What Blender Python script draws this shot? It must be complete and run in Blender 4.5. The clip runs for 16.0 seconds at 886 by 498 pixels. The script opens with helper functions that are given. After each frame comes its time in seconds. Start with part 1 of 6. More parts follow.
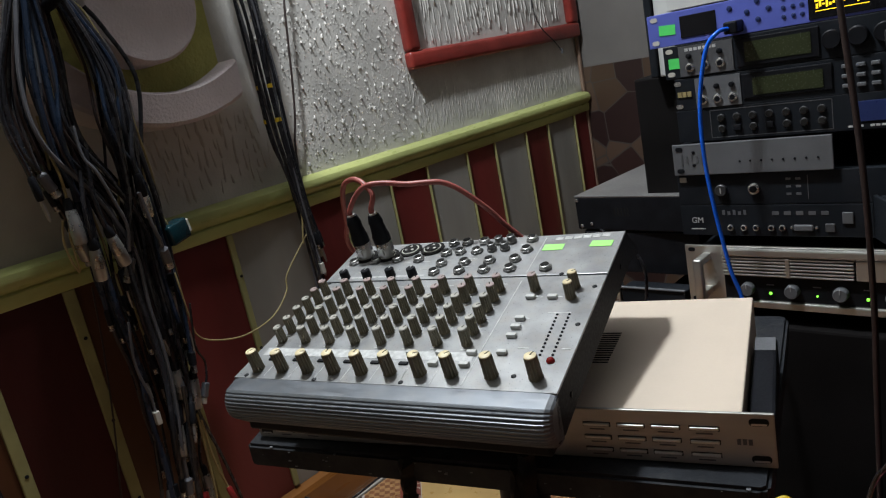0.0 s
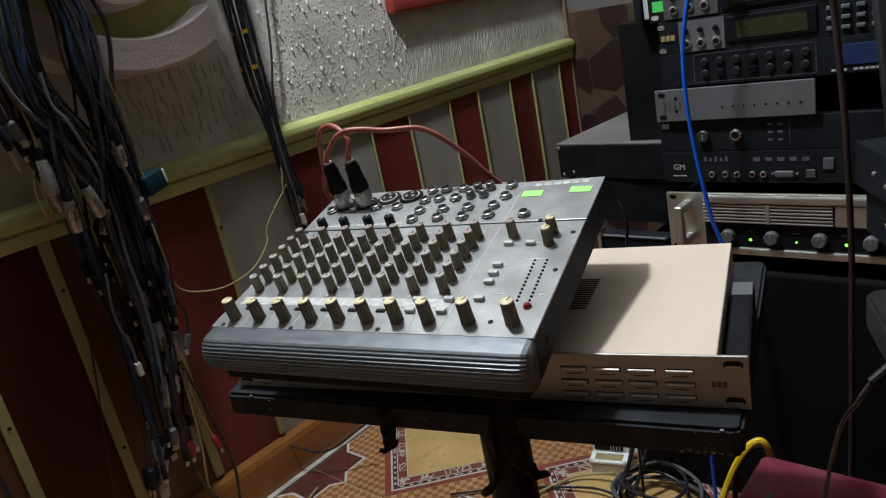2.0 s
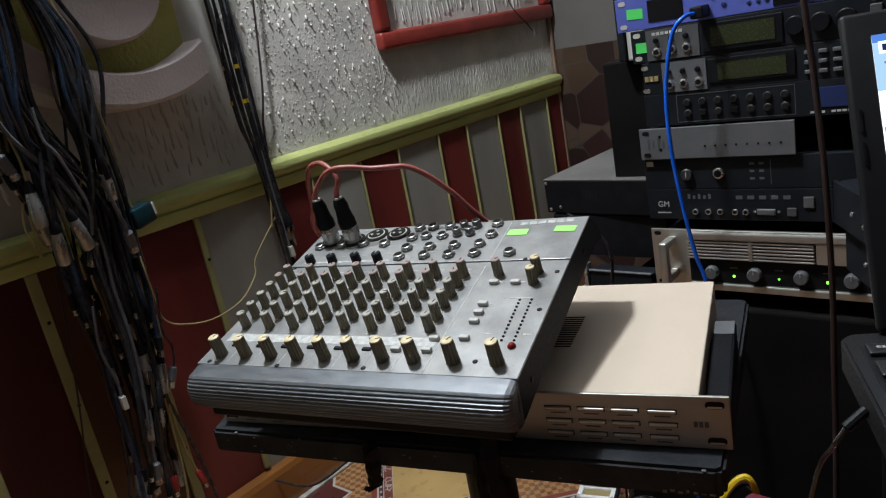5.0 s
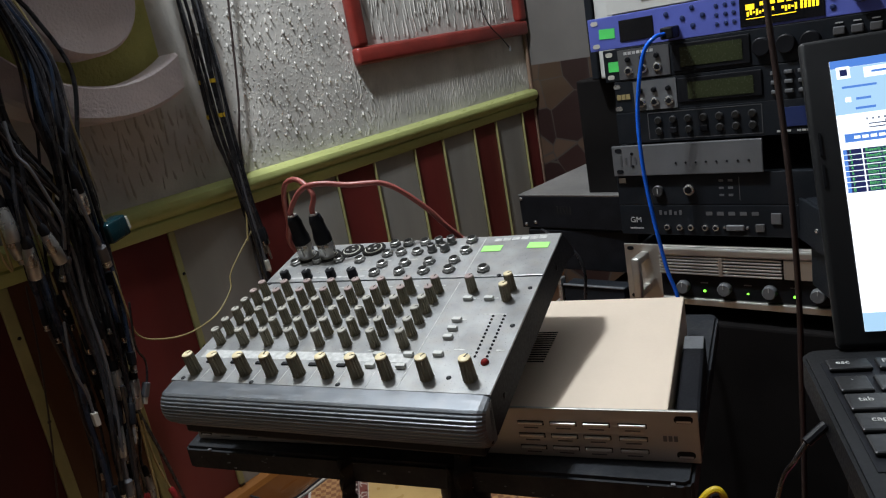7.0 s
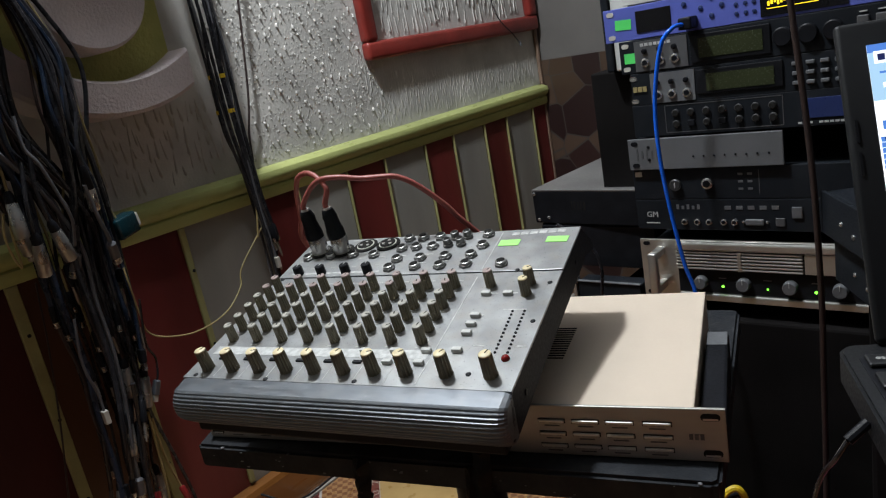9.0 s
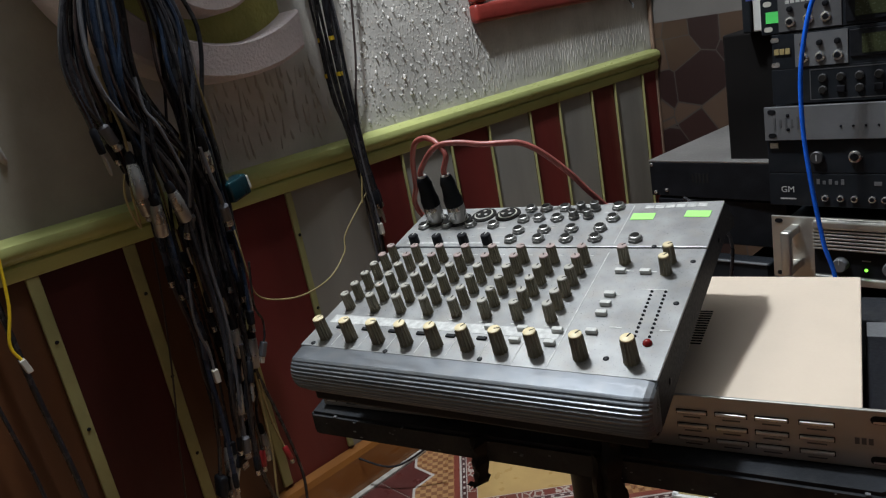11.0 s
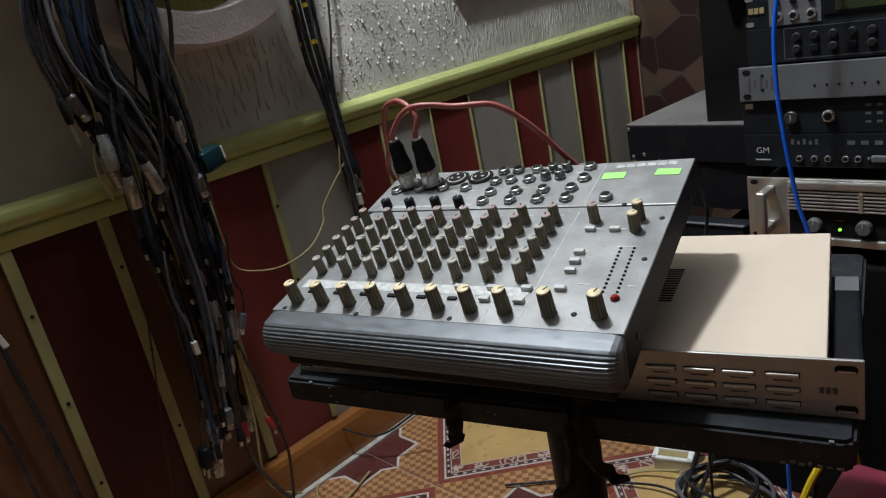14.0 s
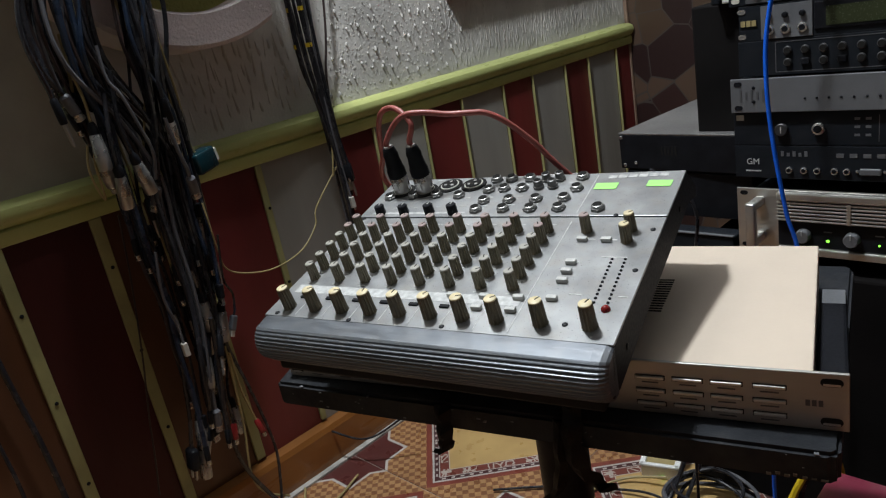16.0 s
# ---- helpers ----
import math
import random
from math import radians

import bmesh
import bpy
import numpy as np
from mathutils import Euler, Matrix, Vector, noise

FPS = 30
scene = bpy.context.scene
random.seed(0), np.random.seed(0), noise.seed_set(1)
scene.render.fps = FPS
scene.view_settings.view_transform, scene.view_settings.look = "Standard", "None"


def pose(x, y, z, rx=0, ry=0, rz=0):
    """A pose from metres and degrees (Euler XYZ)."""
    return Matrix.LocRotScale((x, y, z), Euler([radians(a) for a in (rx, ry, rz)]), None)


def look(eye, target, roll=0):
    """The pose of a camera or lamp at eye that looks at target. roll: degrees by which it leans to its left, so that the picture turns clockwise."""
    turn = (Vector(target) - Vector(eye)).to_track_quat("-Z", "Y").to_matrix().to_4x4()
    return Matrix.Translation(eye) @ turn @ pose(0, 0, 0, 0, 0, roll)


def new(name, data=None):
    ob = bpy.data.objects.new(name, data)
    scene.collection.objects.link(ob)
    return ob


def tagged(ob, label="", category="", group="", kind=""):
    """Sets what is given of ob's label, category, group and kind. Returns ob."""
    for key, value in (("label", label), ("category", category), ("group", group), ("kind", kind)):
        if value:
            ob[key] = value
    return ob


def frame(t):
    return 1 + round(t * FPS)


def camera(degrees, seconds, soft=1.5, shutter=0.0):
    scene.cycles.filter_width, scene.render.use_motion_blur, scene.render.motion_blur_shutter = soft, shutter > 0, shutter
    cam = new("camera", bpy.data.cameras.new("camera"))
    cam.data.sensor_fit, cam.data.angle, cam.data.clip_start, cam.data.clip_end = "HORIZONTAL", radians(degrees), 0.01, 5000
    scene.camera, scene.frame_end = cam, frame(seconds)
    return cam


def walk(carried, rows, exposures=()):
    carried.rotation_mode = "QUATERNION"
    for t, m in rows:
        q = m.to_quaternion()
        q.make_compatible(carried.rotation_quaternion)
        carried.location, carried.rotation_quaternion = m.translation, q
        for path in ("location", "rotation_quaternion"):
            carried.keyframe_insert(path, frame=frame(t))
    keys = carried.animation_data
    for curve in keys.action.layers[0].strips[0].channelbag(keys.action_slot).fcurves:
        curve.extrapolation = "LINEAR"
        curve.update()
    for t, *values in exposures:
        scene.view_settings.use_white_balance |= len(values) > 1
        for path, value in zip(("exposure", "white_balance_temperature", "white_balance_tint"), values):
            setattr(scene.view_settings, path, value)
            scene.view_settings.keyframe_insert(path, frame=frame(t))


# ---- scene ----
cam = camera(62.9, 16.0, soft=1.2)
PATH = [
    (0, (1.162, 0.065, 0.818), (-0.191, 1.453, 0.325), -11.3),
    (0.5, (1.17, 0.07, 0.814), (-0.16, 1.457, 0.261), -11.9),
    (1, (1.177, 0.074, 0.806), (-0.114, 1.478, 0.203), -12.5),
    (1.5, (1.168, 0.074, 0.805), (-0.13, 1.46, 0.179), -12.3),
    (2, (1.163, 0.073, 0.81), (-0.155, 1.442, 0.186), -11.6),
    (2.5, (1.164, 0.073, 0.81), (-0.161, 1.443, 0.202), -12.1),
    (3, (1.16, 0.072, 0.816), (-0.158, 1.457, 0.23), -11.1),
    (5.5, (1.174, 0.073, 0.82), (-0.113, 1.503, 0.272), -11.1),
    (6, (1.177, 0.073, 0.821), (-0.084, 1.527, 0.277), -10.9),
    (6.5, (1.177, 0.071, 0.824), (-0.079, 1.531, 0.285), -10.4),
    (7, (1.176, 0.071, 0.825), (-0.079, 1.534, 0.29), -10.3),
    (7.5, (1.174, 0.071, 0.826), (-0.082, 1.533, 0.292), -10.1),
    (8, (1.174, 0.073, 0.822), (-0.087, 1.531, 0.288), -10.4),
    (8.5, (1.173, 0.072, 0.825), (-0.09, 1.527, 0.292), -10.3),
    (9, (1.16, 0.075, 0.819), (-0.11, 1.525, 0.283), -10.6),
    (9.5, (1.101, 0.072, 0.828), (-0.334, 1.366, 0.311), -9.3),
    (12, (1.115, 0.082, 0.809), (-0.314, 1.347, 0.212), -11.4),
    (12.5, (1.114, 0.082, 0.808), (-0.31, 1.346, 0.198), -11.3),
    (13, (1.118, 0.084, 0.806), (-0.306, 1.345, 0.188), -11.7),
    (13.5, (1.12, 0.085, 0.803), (-0.292, 1.352, 0.171), -11.8),
    (14, (1.119, 0.086, 0.803), (-0.288, 1.353, 0.158), -11.7),
    (14.5, (1.119, 0.086, 0.804), (-0.281, 1.356, 0.152), -11.4),
    (15, (1.121, 0.084, 0.806), (-0.273, 1.36, 0.153), -11.2),
    (15.5, (1.12, 0.085, 0.807), (-0.271, 1.367, 0.159), -11.0),
    (16, (1.12, 0.084, 0.809), (-0.27, 1.371, 0.164), -10.6),
]
walk(cam, [(t, look(eye, target, roll)) for t, eye, target, roll in PATH])

# ---- world, lights, exposure ----
world = bpy.data.worlds.new("night")
world.use_nodes = True
world.node_tree.nodes["Background"].inputs[0].default_value = (0.02, 0.022, 0.03, 1)
world.node_tree.nodes["Background"].inputs[1].default_value = 0.3
scene.world = world
LAMP = Vector((0.37, 0.58, 2.05))
lamp_data = bpy.data.lights.new("ceiling_bulb_light", "POINT")
lamp_data.energy, lamp_data.color, lamp_data.shadow_soft_size = 99.0, (0.88, 0.945, 1.0), 0.055
lamp_light = new("ceiling_bulb_light", lamp_data)
lamp_light.location = LAMP
scene.view_settings.exposure = 0.0


# ---- materials ----
def nodes_of(name):
    m = bpy.data.materials.new(name)
    m.use_nodes = True
    nt = m.node_tree
    return m, nt, nt.nodes["Principled BSDF"]


def ramp(nt, src, stops):
    r = nt.nodes.new("ShaderNodeValToRGB")
    while len(r.color_ramp.elements) < len(stops):
        r.color_ramp.elements.new(0.5)
    for e, (p, c) in zip(r.color_ramp.elements, stops):
        e.position, e.color = p, (*c, 1)
    nt.links.new(src, r.inputs[0])
    return r.outputs[0]


def noise_out(nt, scale, detail=4, coords=None, stretch=None):
    n = nt.nodes.new("ShaderNodeTexNoise")
    n.inputs["Scale"].default_value, n.inputs["Detail"].default_value = scale, detail
    if coords is None:
        coords = nt.nodes.new("ShaderNodeTexCoord").outputs["Object"]
    if stretch:
        mp = nt.nodes.new("ShaderNodeMapping")
        mp.inputs["Scale"].default_value = stretch
        nt.links.new(coords, mp.inputs[0])
        coords = mp.outputs[0]
    nt.links.new(coords, n.inputs["Vector"])
    return n.outputs["Fac"]


def surface(name, colour, rough=0.5, metal=0.0, vary=0.15, scale=30.0, fine=400.0, bump=0.1, depth=0.001, dust=0.0, stretch=None, coat=0.0, spec=0.5):
    """A paint, plastic or metal with stains at a large scale and grain at a small one."""
    m, nt, b = nodes_of(name)
    co = nt.nodes.new("ShaderNodeTexCoord").outputs["Object"]
    big, small = noise_out(nt, scale, 5, co, stretch), noise_out(nt, fine, 3, co, stretch)
    lo = [c * (1 - vary) for c in colour]
    hi = [min(1, c * (1 + vary)) for c in colour]
    col = ramp(nt, big, [(0.3, lo), (0.7, hi)])
    if dust:
        mix = nt.nodes.new("ShaderNodeMix")
        mix.data_type = "RGBA"
        fac = ramp(nt, noise_out(nt, scale * 2.7, 6, co), [(0.45, (0, 0, 0)), (0.75, (dust, dust, dust))])
        nt.links.new(fac, mix.inputs["Factor"])
        nt.links.new(col, mix.inputs["A"])
        mix.inputs["B"].default_value = (0.33, 0.30, 0.26, 1)
        col = mix.outputs["Result"]
    nt.links.new(col, b.inputs["Base Color"])
    rr = ramp(nt, small, [(0.3, (max(0.03, rough - 0.08),) * 3), (0.7, (min(1, rough + 0.1),) * 3)])
    nt.links.new(rr, b.inputs["Roughness"])
    b.inputs["Metallic"].default_value = metal
    b.inputs["Coat Weight"].default_value, b.inputs["Specular IOR Level"].default_value = coat, spec
    if bump:
        bn = nt.nodes.new("ShaderNodeBump")
        bn.inputs["Strength"].default_value, bn.inputs["Distance"].default_value = bump, depth
        nt.links.new(small, bn.inputs["Height"])
        nt.links.new(bn.outputs[0], b.inputs["Normal"])
    return m


def glowing(name, colour, strength, base=(0.02, 0.02, 0.02)):
    m, nt, b = nodes_of(name)
    b.inputs["Base Color"].default_value = (*base, 1)
    b.inputs["Emission Color"].default_value = (*colour, 1)
    b.inputs["Emission Strength"].default_value = strength
    b.inputs["Roughness"].default_value = 0.25
    return m


M_PLASTER = surface("grey_plaster", (0.57, 0.548, 0.51), 0.78, vary=0.2, scale=9, fine=210, bump=0.4, depth=0.002)
M_PLASTER_L = surface("drip_plaster", (0.54, 0.51, 0.46), 0.75, vary=0.16, scale=7, fine=150, bump=0.5, depth=0.003, stretch=(1, 1, 0.25))
# darker, smoother version of the wall colour for y below 0.47
M_WALL_DARKER = surface("smooth_darker_olive_grey", (0.33, 0.31, 0.255), 0.85, vary=0.18, scale=8, fine=120, bump=0.25, depth=0.0015)
M_LAVENDER = surface("lavender_plaster", (0.62, 0.545, 0.545), 0.8, vary=0.07, scale=14, fine=220, bump=0.6, depth=0.003)
M_GREENPL = surface("olive_green_plaster", (0.42, 0.41, 0.12), 0.75, vary=0.15, scale=14, fine=140, bump=0.9, depth=0.004)
M_RAIL = surface("olive_green_paint", (0.43, 0.46, 0.17), 0.33, vary=0.2, scale=16, fine=120, bump=0.25, depth=0.002, stretch=(1, 0.2, 1))
M_STRIPE_RED = surface("dark_red_panel_paint", (0.135, 0.021, 0.019), 0.4, vary=0.3, scale=8, fine=90, bump=0.15, depth=0.001, stretch=(1, 1, 0.2))
# darker tone of the red, used on the single "d" board
M_STRIPE_DARK = surface("darker_red_panel", (0.052, 0.008, 0.007), 0.5, vary=0.3, scale=8, fine=90, bump=0.15, depth=0.001, stretch=(1, 1, 0.2), spec=0.3)
M_STRIPE_GREY = surface("grey_panel_paint", (0.27, 0.26, 0.235), 0.45, vary=0.2, scale=8, fine=90, bump=0.2, depth=0.001, stretch=(1, 1, 0.2))
M_STRIPE_BROWN = surface("brown_panel_varnish", (0.095, 0.036, 0.013), 0.45, vary=0.3, scale=8, fine=60, bump=0.2, depth=0.001, stretch=(1, 1, 0.1))
M_BEAD = surface("pale_olive_bead_paint", (0.30, 0.285, 0.12), 0.5, vary=0.2, scale=14, fine=150, bump=0.2)
M_BASE = surface("orange_brown_varnish", (0.22, 0.085, 0.02), 0.33, vary=0.35, scale=9, fine=80, bump=0.2, depth=0.001, stretch=(1, 0.12, 1), coat=0.3)
M_TAN = surface("faded_tan_varnish", (0.24, 0.16, 0.115), 0.5, vary=0.2, scale=20, bump=0.1)
M_FRAME = surface("red_frame_paint", (0.25, 0.032, 0.024), 0.38, vary=0.25, scale=16, fine=160, bump=0.25, depth=0.001, coat=0.2)
M_CEIL = surface("ceiling_paint", (0.26, 0.255, 0.25), 0.9, vary=0.1, scale=5, bump=0.1)
M_ROOM = surface("far_wall_paint", (0.09, 0.08, 0.075), 0.85, vary=0.2, scale=4, bump=0.2)
M_GREYWALL = surface("smooth_grey_wall", (0.13, 0.12, 0.112), 0.8, vary=0.12, scale=6, bump=0.15)
M_PANEL = surface("worn_grey_mixer_panel", (0.31, 0.315, 0.32), 0.34, 0.38, vary=0.3, scale=26, fine=700, bump=0.03, depth=0.0003, dust=0.45)
M_MXBODY = surface("black_mixer_shell", (0.012, 0.013, 0.018), 0.55, vary=0.25, scale=20, bump=0.03, dust=0.01, spec=0.1)
M_BUMPER = surface("slate_grey_extrusion", (0.15, 0.162, 0.18), 0.36, 0.6, vary=0.15, scale=25, fine=250, bump=0.1, dust=0.15, stretch=(0.2, 1, 1))
M_KNOB = surface("olive_grey_knob_plastic", (0.20, 0.175, 0.115), 0.36, vary=0.3, scale=60, bump=0.1, dust=0.2)
M_CAP = surface("cream_knob_cap", (0.70, 0.59, 0.36), 0.45, vary=0.15, scale=90, bump=0.05)
M_CAPGREY = surface("grey_knob_cap", (0.43, 0.41, 0.36), 0.34, vary=0.2, scale=90, bump=0.05)
M_CAPPINK = surface("pink_grey_knob_cap", (0.38, 0.29, 0.27), 0.34, vary=0.2, scale=90, bump=0.05)
M_BLACK = surface("black_plastic", (0.010, 0.0105, 0.013), 0.42, vary=0.3, scale=40, bump=0.06, spec=0.14)
M_BLACKMET = surface("black_powder_coat", (0.013, 0.0155, 0.020), 0.45, 0.1, vary=0.25, scale=14, fine=420, bump=0.12, depth=0.0005, dust=0.02, spec=0.16)
M_BOXTOP = surface("dull_dark_steel", (0.27, 0.265, 0.26), 0.36, 0.6, vary=0.2, scale=12, bump=0.08, dust=0.2)
M_CHROME = surface("worn_nickel", (0.62, 0.61, 0.59), 0.27, 0.82, vary=0.06, fine=50, scale=90, bump=0)
M_JACK = surface("dull_nickel", (0.36, 0.355, 0.34), 0.3, 0.75, vary=0.1, fine=50, scale=90, bump=0)
M_NUT = surface("blackened_nut", (0.15, 0.147, 0.142), 0.35, 0.6, vary=0.2, scale=90, bump=0)
M_DULLRING = surface("blackened_ring", (0.05, 0.05, 0.052), 0.4, 0.3, vary=0.2, scale=90, bump=0)
M_SILVER = surface("brushed_aluminium", (0.60, 0.585, 0.55), 0.36, 0.85, vary=0.1, scale=20, fine=260, bump=0.08, depth=0.0005, stretch=(0.08, 1, 1))
M_CHAMP = surface("champagne_faceplate", (0.42, 0.405, 0.375), 0.42, 0.55, vary=0.13, scale=20, fine=260, bump=0.06, depth=0.0005, stretch=(0.08, 1, 1))
M_COVER = surface("cream_enamel_cover", (0.66, 0.555, 0.45), 0.5, vary=0.05, scale=8, fine=320, bump=0.06, depth=0.0004, dust=0.06)
M_GREYFACE = surface("dark_grey_faceplate", (0.16, 0.165, 0.175), 0.45, 0.3, vary=0.1, scale=20, bump=0.08)
M_MIDFACE = surface("grey_input_plate", (0.11, 0.11, 0.115), 0.45, 0.3, vary=0.12, scale=20, bump=0.08)
M_BLUE = surface("blue_enamel_faceplate", (0.105, 0.135, 0.50), 0.4, vary=0.08, scale=14, bump=0.06)
M_WHITEFACE = surface("white_enamel_faceplate", (0.62, 0.62, 0.60), 0.5, vary=0.06, scale=14, bump=0.06)
M_BLUEDARK = surface("dark_blue_plastic", (0.02, 0.035, 0.13), 0.35, vary=0.1, bump=0.05)
M_DISPLAY = surface("dark_glass_display", (0.008, 0.008, 0.01), 0.12, vary=0.1, bump=0.0)
M_LCD = surface("olive_unlit_lcd", (0.036, 0.043, 0.020), 0.22, vary=0.1, scale=20, bump=0.0)
M_YELLOWGLOW = glowing("yellow_display_glow", (1.0, 0.68, 0.02), 1.6)
M_GREENLED = glowing("green_led_glow", (0.22, 1.0, 0.06), 2.2)
M_STICKER = surface("fluorescent_green_sticker", (0.10, 0.78, 0.16), 0.6, vary=0.06, bump=0.05)
M_STICKER2 = surface("lime_green_sticker", (0.36, 0.86, 0.20), 0.6, vary=0.06, bump=0.05)
M_PRINT = surface("pale_grey_print", (0.50, 0.50, 0.49), 0.6, vary=0.25, scale=200, bump=0)
M_PRINTDARK = surface("dark_print", (0.020, 0.019, 0.018), 0.85, vary=0.1, bump=0, spec=0.08)
M_REDLED = surface("dark_red_lens", (0.22, 0.012, 0.012), 0.2, vary=0.1, bump=0)
M_BUTTON = surface("pale_grey_button", (0.52, 0.52, 0.50), 0.4, vary=0.12, scale=100, bump=0.05)
M_REDCABLE = surface("dull_red_cable", (0.33, 0.085, 0.07), 0.42, vary=0.15, scale=60, bump=0.1)
M_BLUECABLE = surface("bright_blue_cable", (0.012, 0.13, 0.75), 0.2, vary=0.08, scale=60, bump=0.05)
M_BROWNCABLE = surface("dark_brown_cable", (0.034, 0.021, 0.019), 0.4, vary=0.1, fine=50, bump=0)
M_YELCABLE = surface("yellow_cable", (0.72, 0.50, 0.02), 0.4, vary=0.1, bump=0.05)
M_CREAMCABLE = surface("yellowed_cream_cable", (0.34, 0.27, 0.12), 0.45, vary=0.15, bump=0.05)
M_GREYCABLE = surface("grey_cable", (0.10, 0.10, 0.11), 0.4, vary=0.15, fine=50, bump=0)
M_BLACKCABLE = surface("black_cable", (0.022, 0.022, 0.026), 0.24, vary=0.25, fine=50, bump=0)
M_NAVYCABLE = surface("navy_cable", (0.014, 0.024, 0.045), 0.28, vary=0.2, fine=50, bump=0)
M_WHITEPL = surface("yellowed_white_plastic", (0.55, 0.53, 0.47), 0.4, vary=0.1, bump=0.05)
M_WHITEGLOSS = surface("glossy_white_plastic", (0.86, 0.86, 0.84), 0.25, vary=0.05, bump=0.03)
M_TEAL = surface("teal_plastic", (0.006, 0.028, 0.036), 0.18, vary=0.15, bump=0.05)
M_REDPL = surface("red_plastic", (0.28, 0.02, 0.022), 0.35, vary=0.1, bump=0.05)
M_MAROON = surface("maroon_plastic", (0.20, 0.026, 0.05), 0.45, vary=0.15, scale=9, fine=90, bump=0.2, depth=0.001, dust=0.2)
M_WOOD = surface("red_brown_desk_wood", (0.27, 0.10, 0.045), 0.45, vary=0.35, scale=7, fine=110, bump=0.25, depth=0.0008, stretch=(1, 0.08, 1))
M_WOODEDGE = surface("worn_desk_edge", (0.33, 0.22, 0.13), 0.6, vary=0.35, scale=30, fine=200, bump=0.3, depth=0.001)
M_BOARD = surface("black_board_laminate", (0.019, 0.021, 0.025), 0.55, vary=0.4, scale=14, fine=190, bump=0.4, depth=0.0012, dust=0.06, spec=0.18)
M_WORN = surface("bare_chipboard", (0.15, 0.125, 0.09), 0.7, vary=0.3, scale=60, bump=0.2)
M_TAPE = surface("black_tape", (0.012, 0.012, 0.013), 0.45, vary=0.3, scale=60, bump=0.3)
M_LAPTOP = surface("charcoal_laptop_shell", (0.010, 0.0105, 0.012), 0.45, vary=0.12, scale=20, fine=500, bump=0.08, depth=0.0004, spec=0.25)
M_KEY = surface("black_key_plastic", (0.008, 0.008, 0.009), 0.4, vary=0.15, scale=60, bump=0.06)
M_VOID = surface("matt_black_cabinet_paint", (0.010, 0.009, 0.009), 0.85, vary=0.3, scale=10, bump=0.05, spec=0.05)


def link_math(nt, op, *args):
    n = nt.nodes.new("ShaderNodeMath")
    n.operation = op
    for k, a in enumerate(args):
        if isinstance(a, (int, float)):
            n.inputs[k].default_value = a
        else:
            nt.links.new(a, n.inputs[k])
    return n.outputs[0]


def colour_mix(nt, fac, a, b):
    n = nt.nodes.new("ShaderNodeMix")
    n.data_type = "RGBA"
    nt.links.new(fac, n.inputs["Factor"])
    for key, v in (("A", a), ("B", b)):
        if isinstance(v, tuple):
            n.inputs[key].default_value = (*v, 1)
        else:
            nt.links.new(v, n.inputs[key])
    return n.outputs["Result"]


